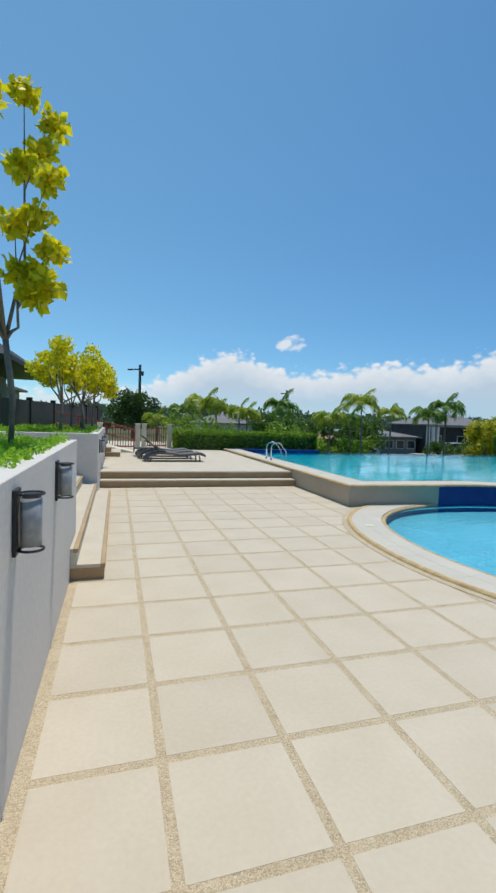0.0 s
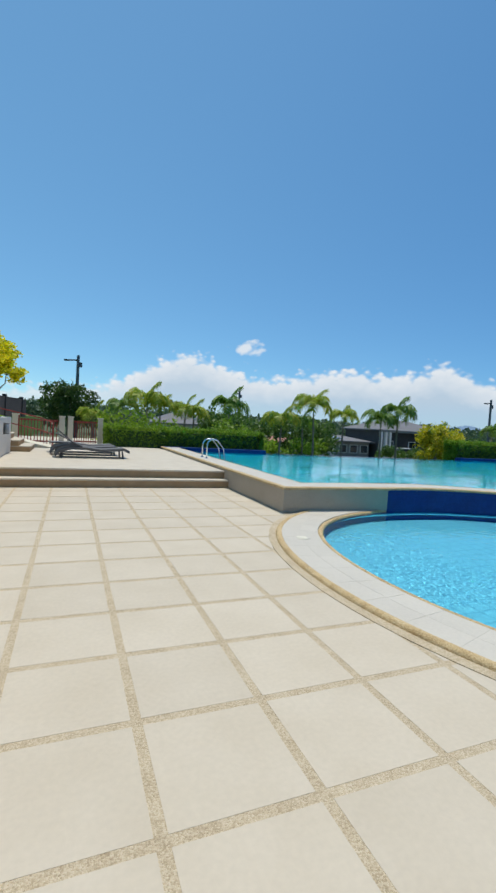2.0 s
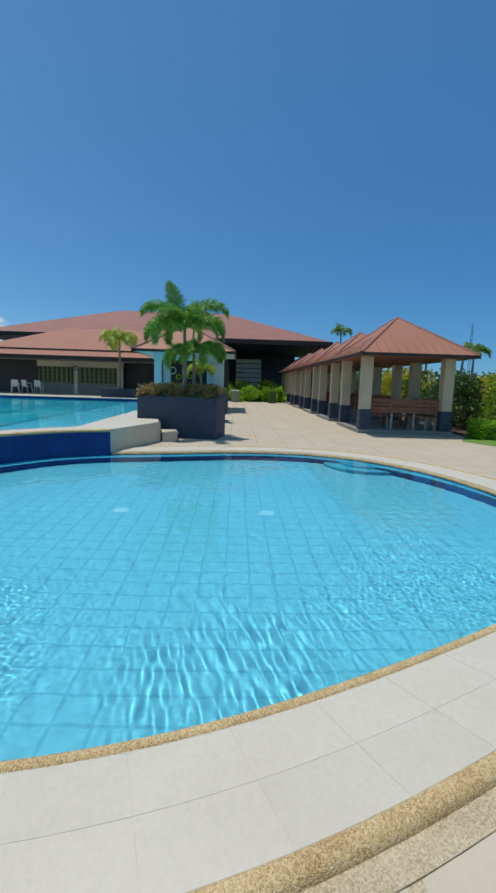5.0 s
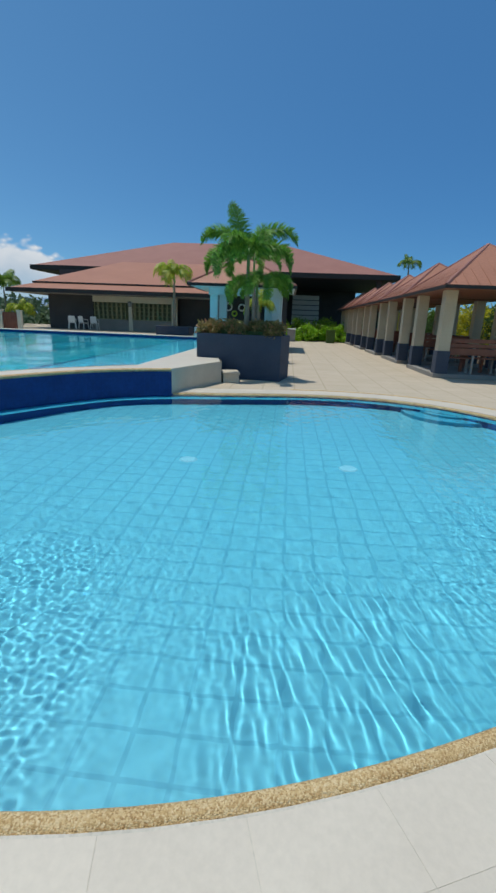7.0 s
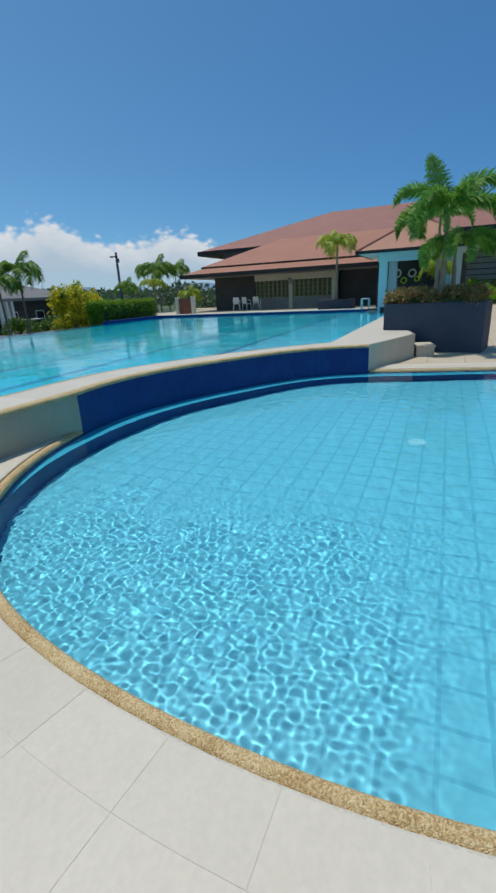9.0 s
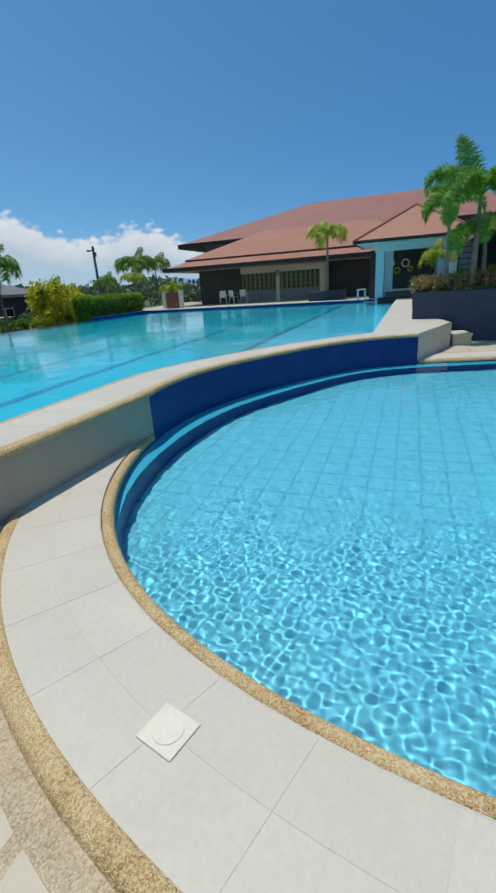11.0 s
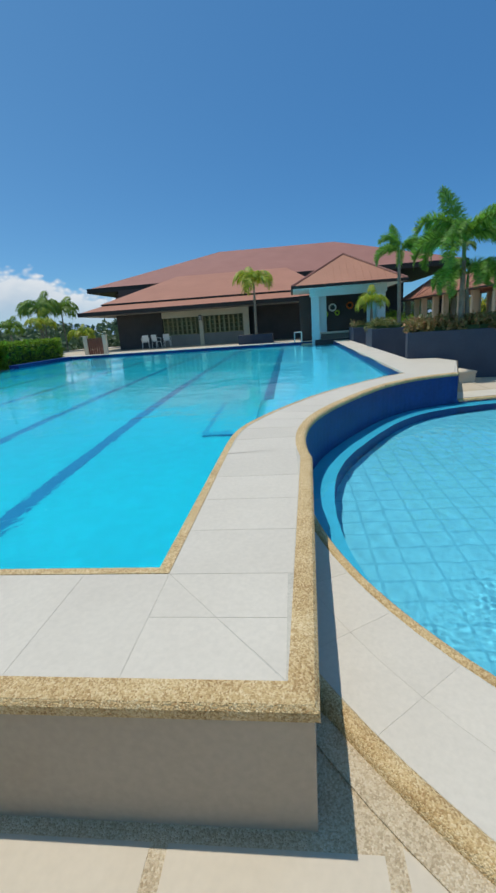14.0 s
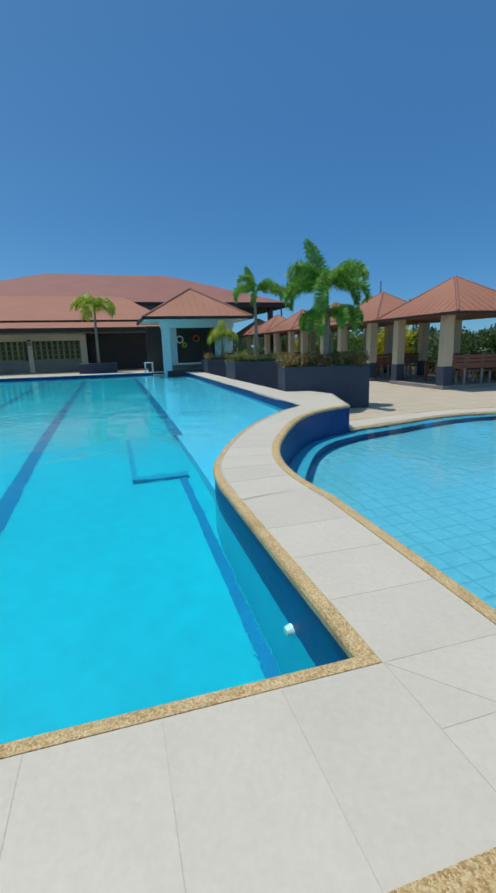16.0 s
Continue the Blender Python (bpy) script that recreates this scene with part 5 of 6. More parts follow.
lawn = tagged(link_mesh("lawn", sheet([(9, -13.8), (15.2, -13.8), (15.4, -5.6), (14.2, -4.9), (12.5, -5.7), (10.4, -8.2)], [], 0.012), GRASS), "bright green lawn beside the paving", "lawn", kind="structure")
tagged(link_mesh("garden_bed", sheet([(14.9, -13.8), (45, -13.8), (45, -5.6), (15.5, -5.6)], [], 0.016), SOIL), "planted bed behind the gazebos", "ground", kind="structure")
hedge("hedge", 14.6, 15.4, -7.6, -5.65, 0.0, 0.52, 6000, 0.07, LEAF_LIME, "low clipped lime hedge beside the lawn")


def bush(x, y, z, r, h, n, leaf, mat, label, group="garden bushes"):
    b = thing("bush", (x, y, z), label, "bush", group)
    c = [(r * 0.75 * RNG.uniform(-1, 1), r * 0.75 * RNG.uniform(-1, 1), h * RNG.uniform(0.15, 0.85)) for _ in range(22)]
    leaf_cloud("foliage", in_clumps(n, c, np.array([r * 0.38, r * 0.38, h * 0.22])), leaf, mat, b, narrow=0.6)
    bm = bmesh.new()
    for k in range(6):
        q = k * 1.05
        add_tube(bm, [(0, 0, -0.05), (0.3 * r * math.cos(q), 0.3 * r * math.sin(q), 0.45 * h), (0.6 * r * math.cos(q), 0.6 * r * math.sin(q), 0.8 * h)], [0.04, 0.025, 0.01], 5)
    part("stems", bm, BARK, b)
    return b


bush(16.0, -7.2, 0, 0.9, 1.9, 3500, 0.11, LEAF_HEDGE, "broad leafy bush beside the gazebos")
bush(17.2, -8.0, 0, 1.1, 2.3, 3500, 0.12, LEAF_GOLD, "bright yellow-green garden bush beside the gazebos")
bush(15.6, -8.8, 0, 1.1, 2.2, 3500, 0.12, LEAF_HEDGE, "broad leafy bush beside the lawn")
bush(15.3, -7.0, 0.0, 0.35, 0.95, 700, 0.08, LEAF_RED, "bush with red flowers beside the hedge")
for i in range(9):
    bush(18.3 + i * 3.2, -7.1 - 0.5 * (i % 2), 0, 1.4, 2.1 + 0.3 * (i % 3), 3600, 0.14, LEAF_GOLD if i % 4 == 2 else LEAF_DARK if i < 2 else LEAF_WOOD, "leafy green garden bush behind the gazebos")

# ---- pool bar ----
bar = thing("pool_bar", (25.3, 3.65, 0), "white poolside bar with a terracotta hipped roof", "pool bar")
bz, bp = 2.80, 4.17
bm = hip(bmesh.new(), -2.0, 2.6, -2.35, 2.35, bz, 0.1, 0.3, -0.02, 0.02, bp)
part("roof", bm, ROOF_NEW, bar)
rc = [(-2.0, -2.35, bz), (2.6, -2.35, bz), (2.6, 2.35, bz), (-2.0, 2.35, bz)]
pk0, pk1 = (0.1, 0, bp), (0.3, 0, bp)
part("roof_ribs", seams((rc[3], rc[0], pk0, pk0), 0.3), ROOF_NEW, bar)["kind"] = "stuff"
part("roof_ribs", seams((rc[0], rc[1], pk1, pk0), 0.3), ROOF_NEW, bar)["kind"] = "stuff"
part("roof_ribs", seams((rc[2], rc[3], pk0, pk1), 0.3), ROOF_NEW, bar)["kind"] = "stuff"
for q, pk in ((rc[0], pk0), (rc[3], pk0)):
    part("hip_cap", tube([q, pk], 0.06, 6), ROOF, bar)
bm = bmesh.new()
add_box(bm, -2.04, -1.96, -2.39, 2.39, bz - 0.11, bz + 0.01), add_box(bm, -1.96, 2.6, -2.39, -2.31, bz - 0.11, bz + 0.01), add_box(bm, -1.96, 2.6, 2.31, 2.39, bz - 0.11, bz + 0.01)
part("fascia", bm, FASCIA, bar)
part("soffit", box(-1.95, 2.55, -2.30, 2.30, bz - 0.10, bz - 0.07), BARWHITE, bar)
part("beam", box(-1.12, -0.72, -1.72, 1.58, bz - 0.42, bz - 0.10, 0.01), BARWHITE, bar, "white beam under the eaves")
for x, y in ((-0.9, 1.35), (-0.4, 1.0), (-0.9, -1.5), (-0.5, -1.15)):
    part("column", box(x - 0.17, x + 0.17, y - 0.17, y + 0.17, -0.4, bz - 0.2, 0.01), BARWHITE, bar)
part("counter_front", box(-1.15, -0.95, -1.3, 1.4, -0.4, 0.52, 0.01), DARKWALL, bar, "dark front of the swim-up counter")
part("counter", box(-0.75, -0.35, -1.3, 1.1, 0.0, 0.75, 0.01), GREYWALL, bar, "low grey swim-up counter")
part("counter_top", box(-0.95, -0.25, -1.32, 1.2, 0.75, 0.83, 0.015), COPING, bar)
part("back_wall", box(1.9, 2.05, -2.0, 2.0, 0, bz - 0.2), DARKWALL, bar)
part("side_wall", box(0.2, 1.9, -1.75, -1.6, 0, bz - 0.2), BARWHITE, bar)
part("floor", box(-1.0, 2.05, -2.0, 2.0, 0.0, 0.36), DECK, bar)
PAINT_LIME = material("lime_vinyl", (0.42, 0.60, 0.05), (0.36, 0.52, 0.05), 0.4, bump=0.0)
PAINT_ORANGE = material("orange_vinyl", (0.75, 0.16, 0.02), (0.65, 0.12, 0.02), 0.4, bump=0.0)
for i, (y, z, mt) in enumerate(((1.05, 1.95, PLASTIC), (0.35, 1.93, PLASTIC), (-0.5, 1.97, PAINT_ORANGE), (0.72, 1.62, PAINT_LIME), (0.12, 1.66, PAINT_LIME))):
    bm = tube([(25.3 + 1.84, 3.65 + y + (0.18 - 0.02 * i) * math.cos(b), z + (0.18 - 0.02 * i) * math.sin(b)) for b in (2 * math.pi * k / 18 for k in range(19))], 0.04, 7)
    tagged(link_mesh("swim_ring", bm, mt, smooth=True), "round swim ring hung on the dark bar wall", "swim ring", "swim rings")
stool = thing("plastic_stool", (24.85, 5.80, HIGH), "white plastic stool at the pool's end", "stool")
part("seat", box(-0.19, 0.19, -0.19, 0.19, 0.42, 0.46, 0.01), PLASTIC, stool)
for sx in (-0.16, 0.16):
    for sy in (-0.16, 0.16):
        part("leg", box(sx - 0.025, sx + 0.025, sy - 0.025, sy + 0.025, 0, 0.42), PLASTIC, stool)
slide = thing("access_ramp", (24.6, 2.85, HIGH), "grey low ramp beside the pool bar", "ramp")
bm = box(-0.3, 0.5, -0.9, 0.9, 0.0, 0.06)
for v in bm.verts:
    if v.co.y < 0:
        v.co.z += 0.42
part("slab", bm, GREYWALL, slide)

# ---- clubhouse ----
club = thing("clubhouse", (0, 0, 0), "wide low clubhouse with stacked terracotta roofs", "building")
bm = hip(bmesh.new(), 37.6, 52.4, -6.1, 21.2, 4.75, 44.9, 45.1, 2.2, 12.05, 7.65)
part("upper_roof", bm, ROOF, club)
bm = bmesh.new()
add_box(bm, 37.5, 37.6, -6.2, 21.3, 4.43, 4.77), add_box(bm, 37.6, 52.4, 21.2, 21.3, 4.43, 4.77), add_box(bm, 37.6, 52.4, -6.2, -6.1, 4.43, 4.77)
part("upper_fascia", bm, FASCIA, club)
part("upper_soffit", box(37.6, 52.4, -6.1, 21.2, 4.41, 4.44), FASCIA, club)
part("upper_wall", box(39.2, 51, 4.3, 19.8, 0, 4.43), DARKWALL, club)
bm = hip(bmesh.new(), 31.9, 40.0, 3.9, 18.0, 3.22, 38.9, 39.0, 6.3, 14.6, 5.27)
part("lower_roof", bm, ROOF_NEW, club)
part("roof_step", box(31.86, 31.94, 3.9, 18.0, 3.12, 3.22), FASCIA, club)
bm = hip(bmesh.new(), 30.6, 40.0, 3.7, 18.9, 2.72, 32.0, 39.0, 4.5, 17.8, 3.15)
part("porch_roof", bm, ROOF_NEW, club)
bm = bmesh.new()
add_box(bm, 30.52, 30.6, 3.6, 19.0, 2.50, 2.74), add_box(bm, 30.6, 40, 18.9, 19.0, 2.50, 2.74)
part("porch_fascia", bm, FASCIA, club)
part("porch_soffit", box(30.6, 40, 3.7, 18.9, 2.49, 2.52), GREYWALL, club)
part("wing_wall", box(32.5, 32.7, 14.35, 17.35, 0.33, 2.50), DARKWALL, club, "dark charcoal wall")
part("dado", box(32.5, 32.7, 9.05, 14.35, 0.33, 1.03), GREYWALL, club, "grey half-height wall")
part("lintel", box(32.5, 32.7, 9.05, 14.35, 2.11, 2.50), CREAM, club, "cream lintel over the screen")
part("corner_pier", box(32.44, 32.74, 8.75, 9.10, 0.33, 2.50), CREAM, club)
part("mid_pier", box(32.44, 32.74, 11.70, 11.95, 0.33, 2.13), CREAM, club)
# Porch shade on this front is put into its dark colour
part("dark_front", box(33.1, 33.3, 3.8, 8.75, 0.33, 2.50), DARKWALL, club, "front behind the palm, darkened in colour for its shade")
# Panel added behind the screen, coloured like dim greenery in shade
part("screen_back", box(32.78, 32.84, 9.05, 14.35, 0.33, 2.50), SCREEN_BACK, club, "olive panel added for the shaded greenery behind the screen")
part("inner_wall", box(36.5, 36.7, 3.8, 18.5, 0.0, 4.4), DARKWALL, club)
for r in range(4):
    for c in range(17):
        y0 = 9.13 + c * 0.305
        if 11.62 < y0 < 11.96:
            continue
        bm = bmesh.new()
        z0 = 1.035 + r * 0.266
        add_box(bm, 32.52, 32.64, y0, y0 + 0.29, z0, z0 + 0.04), add_box(bm, 32.52, 32.64, y0, y0 + 0.04, z0 + 0.04, z0 + 0.26)
        add_box(bm, 32.52, 32.64, y0 + 0.25, y0 + 0.29, z0 + 0.04, z0 + 0.26)
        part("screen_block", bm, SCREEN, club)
for y in (-4.9, 3.0):
    part("column", box(38.2, 38.55, y - 0.17, y + 0.17, 0, 4.42), DARKWALL, club)
part("hall_floor", box(37.5, 52, -6, 4.0, -0.05, 0.05), DECK, club)
# Dark sheet added to close the hall, its colour standing for unlit depth
part("hall_shade", box(51, 51.2, -5, 6, 0, 4.42), DARKWALL, club)
for i in range(6):
    part("white_louvre", box(46.0, 46.1, -1.2 + i * 0.02, 1.3, 1.1 + i * 0.44, 1.48 + i * 0.44), PLASTIC, club, "white louvre in the shaded hall")
planter2 = thing("low_planter", (29.3, 8.1, 0.33), "low slate grey planter before the clubhouse", "planter")
part("wall", box(-0.6, 0.6, -0.95, 0.95, 0, 0.5, 0.02), PLANTER, planter2)
part("soil", box(-0.5, 0.5, -0.85, 0.85, 0.5, 0.505), SOIL, planter2)
palm((29.0, 8.05, 0.8), 2.45, 1.45, FRONDS_Y, 11, 31, "single palm with drooping yellow-green fronds before the clubhouse", lean=0.01, thick=0.075, steep=0.9)


def plastic_chair(x, y, turn):
    c = thing("plastic_chair", (x, y, 0.335), "white moulded plastic chair before the clubhouse wall", "chair", "terrace chairs", turn=turn)
    part("seat", box(-0.21, 0.21, -0.21, 0.21, 0.41, 0.44, 0.012), PLASTIC, c)
    back = box(-0.20, 0.20, 0.19, 0.22, 0.46, 0.84, 0.012)
    for v in back.verts:
        v.co.y += 0.16 * (v.co.z - 0.46)
        v.co.x *= 1 - 0.25 * max(0.0, v.co.z - 0.6)
    part("backrest", back, PLASTIC, c)
    for sx in (-1, 1):
        for sy in (-1, 1):
            part("leg", tube([(0.22 * sx, 0.22 * sy, 0), (0.18 * sx, 0.18 * sy, 0.42)], [0.018, 0.026], 6), PLASTIC, c)
        part("armrest", tube([(0.21 * sx, -0.17, 0.42), (0.23 * sx, -0.14, 0.63), (0.22 * sx, 0.20, 0.66)], 0.02, 6), PLASTIC, c)
    return c


for x, y, turn in ((31.3, 14.5, 70), (31.1, 15.15, 110), (31.6, 13.9, 95)):
    plastic_chair(x, y, turn)
lantern = thing("wall_lantern", (32.43, 11.82, 1.95), "small black lantern on the cream pier", "wall lantern")
part("bracket", box(-0.10, 0.01, -0.03, 0.03, 0.20, 0.24), IRON, lantern)
part("body", box(-0.19, -0.05, -0.08, 0.08, -0.05, 0.18, 0.01), GLASS, lantern, "frosted glass body")
part("cap", box(-0.21, -0.03, -0.10, 0.10, 0.18, 0.23, 0.012), IRON, lantern)
part("foot", box(-0.20, -0.04, -0.09, 0.09, -0.08, -0.05, 0.008), IRON, lantern)
for y in (16.15, 17.2):
    post("gate_post", 26.6, y - 0.3, 0.33, 0.2, 1.0, CREAM, "square cream gate post at the terrace", "gate posts")
g2 = thing("wooden_gate", (26.6, 16.38, 0.33), "red-brown slatted gate between cream posts", "gate")
for i in range(7):
    part("slat", box(-0.02, 0.02, -0.42 + i * 0.125, -0.32 + i * 0.125, 0.05, 0.92), WOOD, g2)
part("rail", box(0.02, 0.05, -0.42, 0.43, 0.2, 0.27), WOOD, g2)
# Greenery and bins at the end of the walkway
for i in range(7):
    bush(36.4 + 0.4 * (i % 3), -2.6 + i * 0.95, 0, 0.8, 0.9 + 0.35 * (i % 2), 1800, 0.15, LEAF_LIME, "bright lime leafy bush at the end of the walkway", "walkway bushes")
for i in range(4):
    bush(37.6, -2.2 + i * 1.4, 0, 0.9, 1.7, 1400, 0.14, LEAF_HEDGE, "tall leafy bush behind the walkway", "walkway bushes")
for x, y, mt, lb in ((35.3, 1.3, GREYWALL, "grey waste bin at the walkway's end"), (35.0, -1.4, LEAF_DARK, "dark green waste bin at the walkway's end")):
    bn = thing("waste_bin", (x, y, 0), lb, "bin", "waste bins")
    part("body", box(-0.28, 0.28, -0.28, 0.28, 0, 0.8, 0.03), mt, bn)
    part("lid", box(-0.31, 0.31, -0.31, 0.31, 0.8, 0.88, 0.03), PLASTIC if mt is GREYWALL else mt, bn)

# ---- beyond the pool ----
far_label = "tall palm with arching fronds beyond the pool"
for i, (x, y, top, span, kd) in enumerate((
        (5.0, 25, 3.6, 1.5, FRONDS_Y), (6.0, 26, 3.15, 1.2, FRONDS_Y), (7.35, 26, 3.0, 1.2, FRONDS_Y), (8.3, 27, 2.9, 1.1, FRONDS_Y), (9.85, 25, 3.65, 1.5, FRONDS), (3.85, 26, 3.0, 1.2, FRONDS),
        (13.5, 25, 3.0, 1.5, FRONDS_Y), (16.05, 25, 4.15, 1.6, FRONDS_Y), (18.5, 25.4, 3.35, 1.2, FRONDS_Y), (16.9, 28, 2.8, 1.2, FRONDS), (21.5, 25, 3.5, 1.6, FRONDS), (22.9, 25, 4.15, 1.6, FRONDS),
        (25.7, 24, 2.5, 1.0, FRONDS), (30.9, 23.8, 2.85, 1.1, FRONDS), (34.4, 23.7, 4.25, 1.6, FRONDS), (36.0, 24.3, 4.55, 1.6, FRONDS), (37.8, 23.7, 4.45, 1.6, FRONDS), (33.4, 22.9, 3.15, 1.2, FRONDS_Y), (36.6, 21.7, 2.2, 1.2, FRONDS_Y))):
    palm((x, y, -2.2), top + 2.2 - 0.95 * span, 1.15 * span, kd, 9, 50 + i, far_label, "palms beyond the pool", thick=0.075, lean=0.03)


def tree_row(name, pts, r, h, n, leaf, mat, label):
    t = thing(name, (0, 0, 0), label, "trees", kind="stuff")
    c = []
    for x, y in pts:
        for _ in range(9):
            c.append((x + r * RNG.uniform(-1, 1), y + r * RNG.uniform(-1, 1), -2.2 + h * RNG.uniform(0.35, 1.0)))
    leaf_cloud("foliage", in_clumps(n, c, np.array([r * 0.55, r * 0.55, h * 0.20])), leaf, mat, t, narrow=0.7)
    bm = bmesh.new()
    for x, y in pts:
        add_tube(bm, [(x, y, -2.3), (x + 0.1, y, -2.2 + 0.35 * h), (x, y + 0.1, -2.2 + 0.7 * h)], [0.16, 0.12, 0.05], 6)
    part("trunks", bm, BARK, t)
    return t


tree_row("bushes", [(11 + i * 1.9, 27 + (i * 7 % 5)) for i in range(4)], 1.5, 2.7, 6000, 0.22, LEAF_HEDGE, "dense green bushes beyond the overflow edge")
tree_row("bushes", [(25.6 + i * 1.2, 24 + (i * 5 % 4) * 0.6) for i in range(4)], 1.2, 4.1, 8000, 0.20, LEAF_GOLD, "golden green bushes beyond the pool")
tree_row("bushes", [(3 + i * 1.7, 22 + (i * 3 % 3)) for i in range(5)], 1.0, 3.6, 6000, 0.18, LEAF_HEDGE, "green bushes behind the hedge")
tree_row("woods", [(11.5 + i * 1.25, 34 + (i * 7 % 6)) for i in range(11)], 1.7, 4.25, 13000, 0.30, LEAF_WOOD, "dense green wood beyond the overflow edge")
tree_row("woods", [(26.2, 30), (27.4, 30.6), (28.6, 30.1)], 0.9, 2.4, 3500, 0.20, LEAF_WOOD, "green bushes beyond the pool")
tree_row("woods", [(46 + i * 1.6, 44 + (i * 5 % 4)) for i in range(5)], 1.4, 3.6, 5000, 0.28, LEAF_WOOD, "green bushes beside the grey house")
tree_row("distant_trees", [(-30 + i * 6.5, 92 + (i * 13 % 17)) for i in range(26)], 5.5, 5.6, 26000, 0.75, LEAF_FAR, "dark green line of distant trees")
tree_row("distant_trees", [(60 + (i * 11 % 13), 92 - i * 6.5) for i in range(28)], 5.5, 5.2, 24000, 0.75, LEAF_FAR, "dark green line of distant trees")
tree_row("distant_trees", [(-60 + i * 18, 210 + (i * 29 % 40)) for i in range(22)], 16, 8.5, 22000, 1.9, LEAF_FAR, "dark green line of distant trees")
round_tree = thing("tree", (0.85, 29, 0.35), "round dark green tree behind the gate", "tree")
leaf_cloud("crown", in_clumps(5000, [(1.3 * math.cos(a) * (0.5 + 0.5 * (k % 2)), 1.2 * math.sin(a), 1.2 + 1.9 * (k % 5) / 5) for k, a in enumerate(np.linspace(0, 12, 26))], np.array([0.55, 0.55, 0.5])), 0.22, LEAF_DARK, round_tree)
part("trunk", tube([(0, 0, -2.5), (0.05, 0, 0.5), (0, 0.05, 2.0)], [0.2, 0.16, 0.06], 8), BARK, round_tree)
palm((2.2, 26, -0.3), 1.5, 1.3, FRONDS_Y, 9, 91, "yellow-green palm behind the gate", thick=0.1)


def utility_pole(x, y, z0, top, arm, label):
    p = thing("utility_pole", (x, y, z0), label, "utility pole", "utility poles")
    h = top - z0
    part("shaft", tube([(0, 0, 0), (0, 0, h)], [0.13, 0.09], 9), POLE, p)
    part("crossarm", tube([(-arm, 0, h - 0.35), (arm * 0.1, 0, h - 0.3)], 0.05, 6), IRON, p)
    part("lamp_head", box(-arm - 0.35, -arm, -0.08, 0.08, h - 0.42, h - 0.32, 0.02), IRON, p)
    part("transformer", tube([(0.16, 0, h - 0.75), (0.16, 0, h - 0.45)], 0.10, 8), POLE, p)
    return p


utility_pole(1.28, 30, -2.2, 5.4, 0.5, "dark utility pole with a street lamp arm")
utility_pole(16.2, 40, -2.2, 5.0, 0.25, "slim utility pole with a transformer")
utility_pole(34.8, 27.3, -2.2, 5.04, 0.4, "dark utility pole with a street lamp arm")

HOUSE_ROOF = material("grey_roof_tiles", (0.14, 0.135, 0.135), (0.19, 0.18, 0.18), 0.7, scale=0.8, fine=6)
HOUSE_ROOF_B = material("blue_grey_roof", (0.28, 0.36, 0.42), (0.34, 0.42, 0.48), 0.6, scale=0.8, fine=6)
HOUSE_ROOF_R = material("rust_roof", (0.30, 0.13, 0.08), (0.36, 0.17, 0.11), 0.7, scale=0.8, fine=6)
PANE = material("dark_window_glass", (0.02, 0.025, 0.03), (0.03, 0.035, 0.04), 0.08, bump=0.0, spec=0.6)


def house(x, y, w, d, h, rise, wall, roof, label, turn=0.0, base=-2.2, bays=3, over=0.6):
    ho = thing("house", (x, y, base), label, "house", "houses beyond the pool", turn=turn)
    part("wall", box(-w / 2, w / 2, -d / 2, d / 2, 0, h), wall, ho)
    inset = min(w, d) / 2
    bm = hip(bmesh.new(), -w / 2 - over, w / 2 + over, -d / 2 - over, d / 2 + over, h, -max(0.1, w / 2 - inset), max(0.1, w / 2 - inset), -0.1, 0.1, h + rise, 0.18)
    part("roof", bm, roof, ho)
    for i in range(bays):
        cx = -w / 2 + (i + 0.5) * w / bays
        wn_ = part("window", box(cx - 0.65, cx + 0.65, -d / 2 - 0.06, -d / 2 + 0.02, 0.45 * h - 0.3, 0.45 * h + 0.9), PLASTIC, ho)
        part("pane", box(cx - 0.55, cx + 0.55, -d / 2 - 0.075, -d / 2 - 0.055, 0.45 * h - 0.2, 0.45 * h + 0.8), PANE, wn_)
    part("door", box(-w / 2 + 0.25, -w / 2 + 1.15, -d / 2 - 0.05, -d / 2 + 0.02, 0, 2.0), WOOD, ho)
    return ho


house(16.4, 64, 9.5, 8, 3.6, 1.8, WHITEWALL, HOUSE_ROOF, "white bungalow with a dark grey hipped roof", bays=4)
house(26.3, 52, 4.0, 5, 2.1, 0.7, CREAM, HOUSE_ROOF_R, "small house with a rust red roof")
house(31.6, 53, 4.6, 6, 2.95, 0.8, WHITEWALL, HOUSE_ROOF_B, "pale house with a blue-grey roof")
house(36.8, 54, 7, 6, 2.55, 0.7, GREYWALL, HOUSE_ROOF, "grey house with dark window bays", bays=4)
big = house(47.0, 54, 12, 8, 4.4, 1.6, DARKWALL, HOUSE_ROOF, "grey house with white porch pillars", bays=3)
for px in (-6.1, -5.3, -4.6):
    part("pillar", box(px - 0.16, px + 0.16, -4.9, -4.5, 0, 4.2), PLASTIC, big, "white pillar")
part("porch_beam", box(-6.3, 6.0, -4.92, -4.48, 4.05, 4.39), GREYWALL, big)
house(-14, 40, 10, 8, 2.6, 1.6, GREYWALL, HOUSE_ROOF, "house with a dark roof behind the fence", base=1.3)
pav = thing("roofed_shelter", (-4.6, 13.5, 1.3), "dark eaved shelter behind the planter fence", "shelter")
part("roof", hip(bmesh.new(), -2.2, 1.6, -2.2, 5.5, 2.0, -0.5, 0.3, 0, 3.4, 2.9, 0.14), FASCIA, pav)
part("wall", box(-2.0, -0.1, -2.0, 5.2, 0, 2.0), GREYWALL, pav)
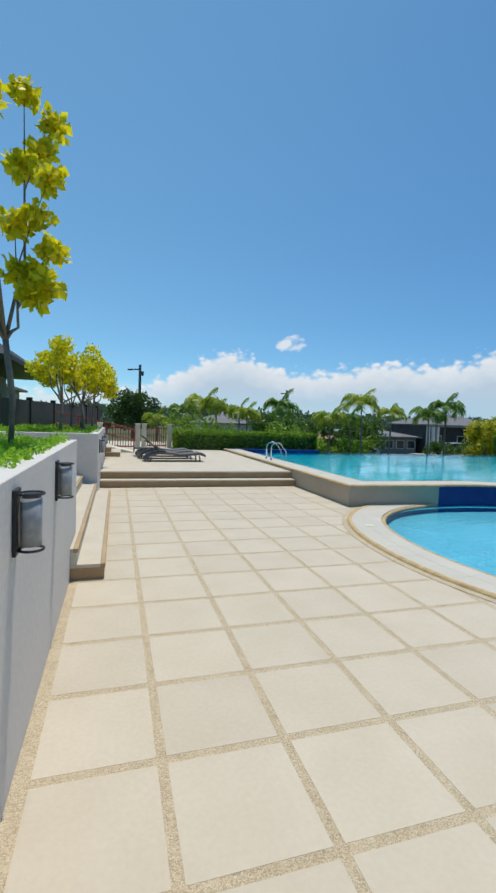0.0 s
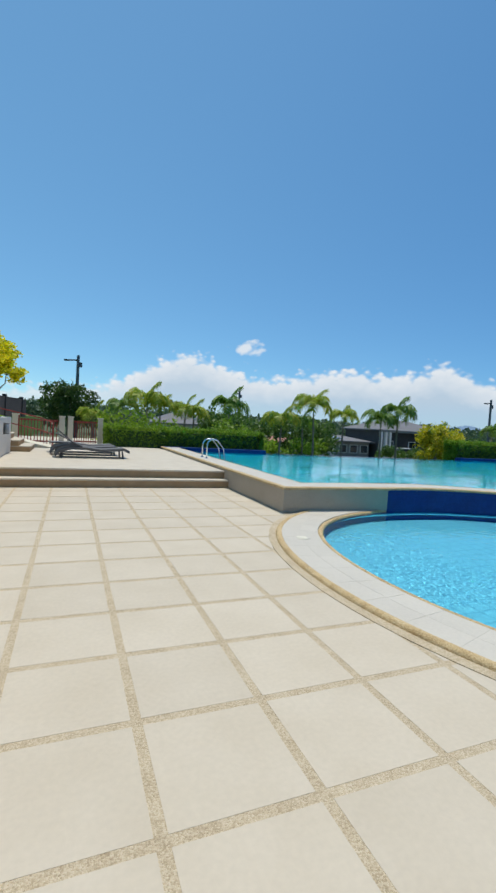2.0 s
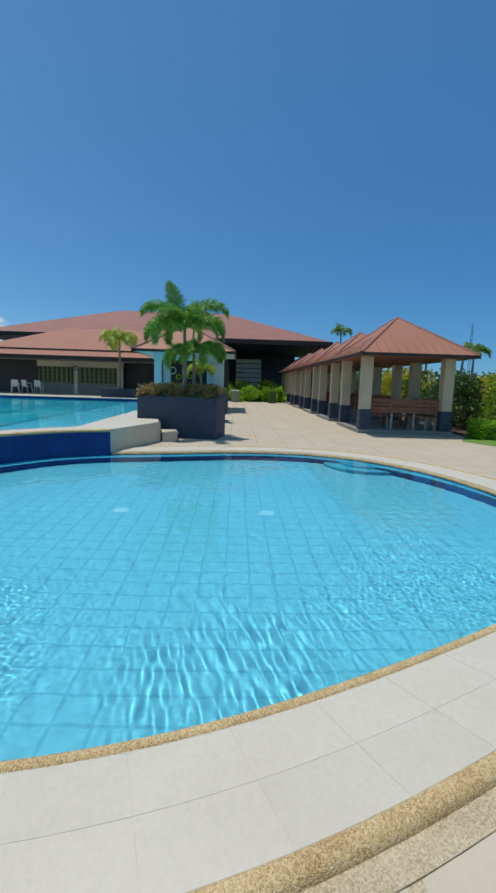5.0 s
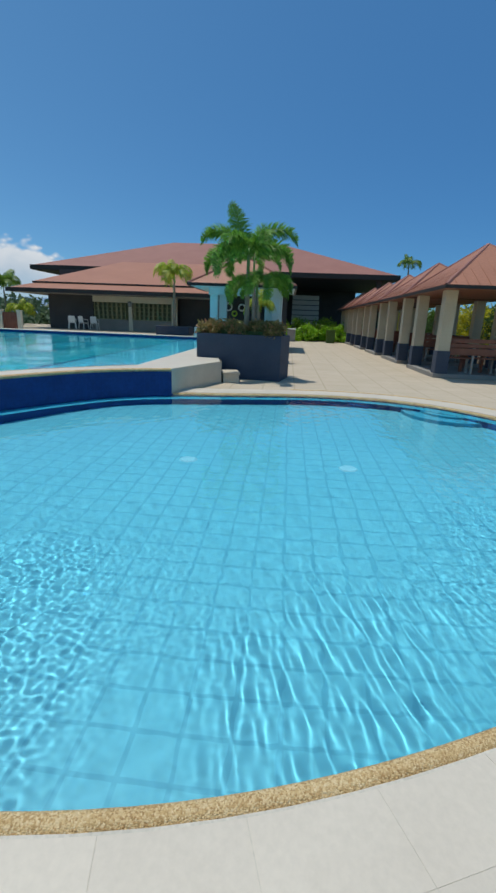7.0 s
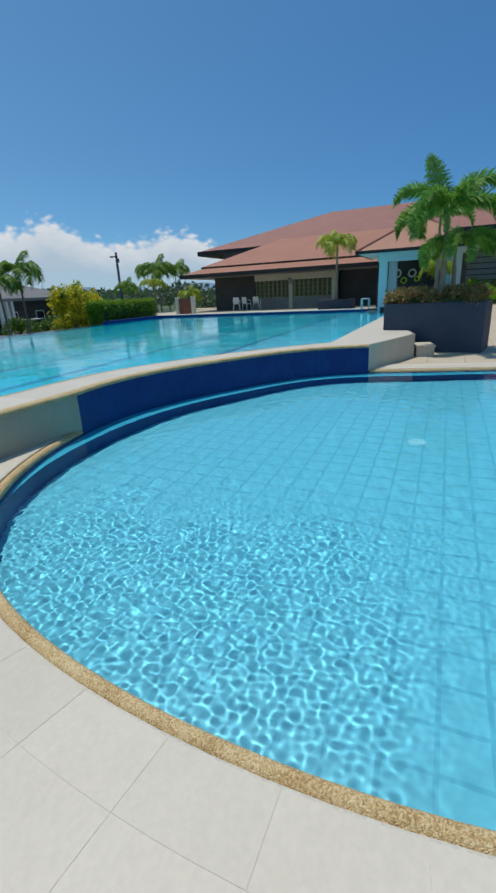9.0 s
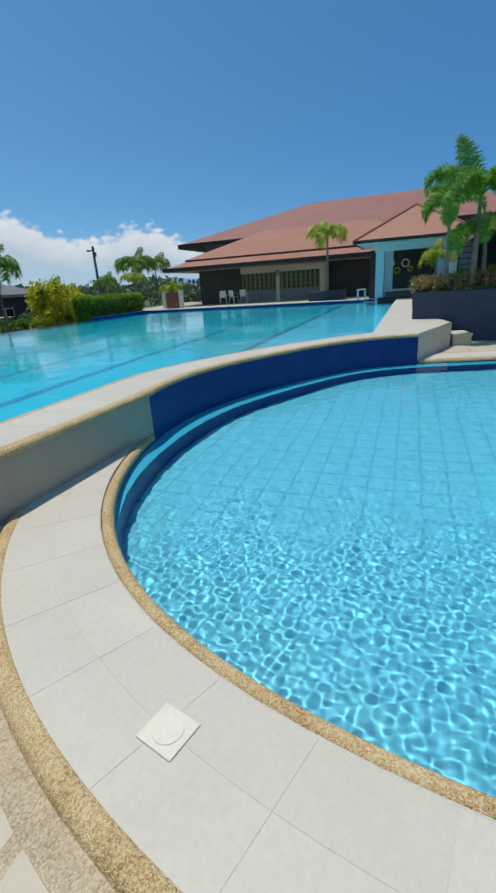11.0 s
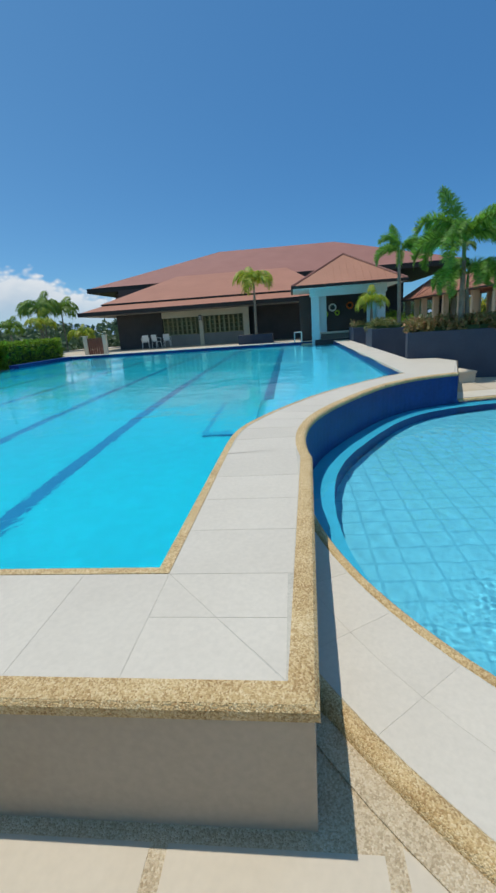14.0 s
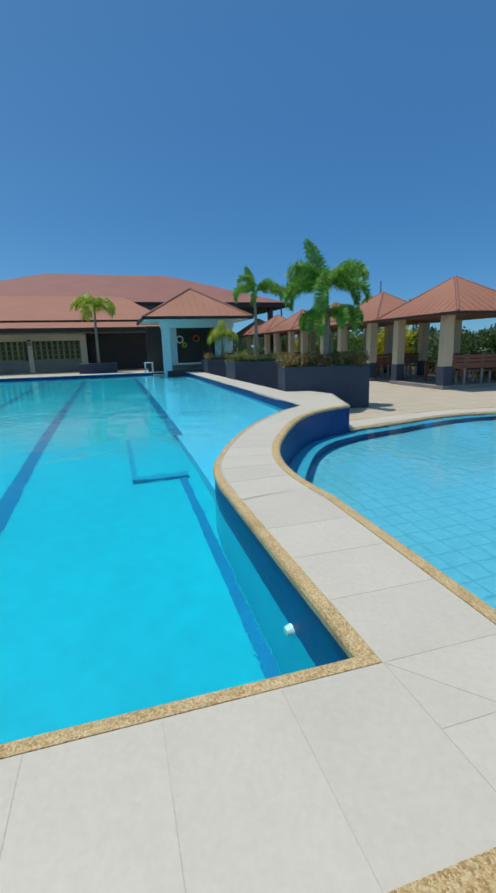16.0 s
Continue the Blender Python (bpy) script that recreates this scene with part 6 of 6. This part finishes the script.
tagged(link_mesh("car_park", box(37, 46, 42, 48, -2.3, -1.752), DECK), "paved parking ground beyond the pool", "ground", kind="structure")
car = thing("car", (41.2, 45, -1.75), "white car parked beyond the pool", "car", turn=6)
bm = bmesh.new()
add_box(bm, -2.1, 2.1, -0.85, 0.85, 0.35, 1.0, 0.12)
part("body", bm, PLASTIC, car)
bm = box(-1.2, 1.5, -0.75, 0.75, 1.0, 1.6, 0.1)
for v in bm.verts:
    if v.co.z > 1.3:
        v.co.x *= 0.75
part("cabin", bm, PANE, car)
part("roof_panel", box(-0.85, 1.05, -0.68, 0.68, 1.58, 1.63, 0.02), PLASTIC, car)
for sx in (-1.35, 1.35):
    for sy in (-0.85, 0.85):
        bm = bmesh.new()
        bmesh.ops.create_cone(bm, cap_ends=True, segments=16, radius1=0.33, radius2=0.33, depth=0.2, matrix=pose(sx, sy, 0.33, 90))
        wh = part("wheel", bm, IRON, car)
for x, y, top in ((46, -8.9, 7.2), (38.6, -14, 5.5), (32.8, -14, 4.4), (35, -16, 4.8)):
    palm((x, y, 0), top - 1.0, 1.4, FRONDS, 9, int(x + y) + 200, "palm behind the gazebos", "palms behind the gazebos", thick=0.1)
mast = thing("radio_mast", (60, -28.7, -2.2), "thin lattice mast behind the gazebos", "mast")
for sx, sy in ((0.25, 0), (-0.15, 0.2), (-0.15, -0.2)):
    part("leg", tube([(sx, sy, 0), (sx * 0.3, sy * 0.3, 12)], 0.025, 5), IRON, mast)
for k in range(10):
    part("brace", tube([(0.22, 0, 1 + k), (-0.12, 0.15, 1.6 + k), (-0.12, -0.15, 2 + k)], 0.02, 4), IRON, mast)

# ---- hills and clouds ----
for n, (a0, a1, dist, hh) in enumerate(((5, 60, 2200, 70), (30, 75, 1900, 95), (60, 120, 2300, 60))):
    bm = bmesh.new()
    low, high = [], []
    for i in range(61):
        a = radians(a0 + (a1 - a0) * i / 60)
        s = math.sin(math.pi * i / 60) ** 0.6
        z = hh * s * (0.55 + 0.45 * noise.fractal(Vector((i * 0.13, n * 3.7, 0)), 1.0, 2.0, 4))
        low.append((dist * math.sin(a), dist * math.cos(a), -8)), high.append(((dist + 250) * math.sin(a), (dist + 250) * math.cos(a), z))
    add_strip(bm, low, high)
    tagged(link_mesh("hills", bm, HILL, smooth=True), "distant hills coloured blue for the haze", "hills", kind="structure")


band = bmesh.new()
arc_az = [radians(-11 + 87 * i / 48) for i in range(49)]
add_strip(band, [(2900 * math.sin(a), 2900 * math.cos(a), -20) for a in arc_az], [(2900 * math.sin(a), 2900 * math.cos(a), 640) for a in arc_az])
tagged(link_mesh("sky_backdrop", band, CLOUD, smooth=True), "white cumulus cloud bank over the horizon", "clouds", kind="structure")

# ---- deck slabs ----
SLAB_GAP = 0.026
full = box(-PITCH / 2 + SLAB_GAP, PITCH / 2 - SLAB_GAP, -PITCH / 2 + SLAB_GAP, PITCH / 2 - SLAB_GAP, -0.03, 0.0)
full_me = bpy.data.meshes.new("slab")
full.to_mesh(full_me), full.free()
full_me.materials.append(SLAB)
for j in range(-6, 14):
    for i in range(-1, 11):
        cx, cy = (i + 0.5) * PITCH, (j + 0.5) * PITCH
        if cy > 8.93 or (cx > 4.40 and cy > 5.6):
            continue
        x0, x1, y0, y1 = cx - PITCH / 2 + SLAB_GAP, cx + PITCH / 2 - SLAB_GAP, cy - PITCH / 2 + SLAB_GAP, cy + PITCH / 2 - SLAB_GAP
        if i == -1:
            x0 = -0.60
        x1, y1 = min(x1, WALL_X - 0.05 if cy > 5.9 else 99), min(y1, 8.90)
        away = Vector((cx - CX, cy - CY))
        far = [math.hypot(x - CX, y - CY) for x in (x0, x1) for y in (y0, y1)]
        lim = radius(math.degrees(math.atan2(away.y, away.x))) + 0.745
        if max(far) < lim + 0.02:
            continue
        if min(far) > lim and i >= 0 and y1 < 8.9 and x1 < WALL_X - 0.05:
            share("slab", full_me, deck, Matrix.Translation((cx, cy, 0)))
            continue
        poly = [(x0, y0), (x1, y0), (x1, y1), (x0, y1)]
        if min(far) <= lim:
            n = away.normalized()
            poly = clip_half(poly, n, n.x * CX + n.y * CY + lim - 0.02)
        if len(poly) > 2 and x1 - x0 > 0.05 and y1 - y0 > 0.05:
            bm = add_prism(bmesh.new(), poly, -0.03, 0.0)
            bmesh.ops.recalc_face_normals(bm, faces=bm.faces)
            part("slab", bm, SLAB, deck)
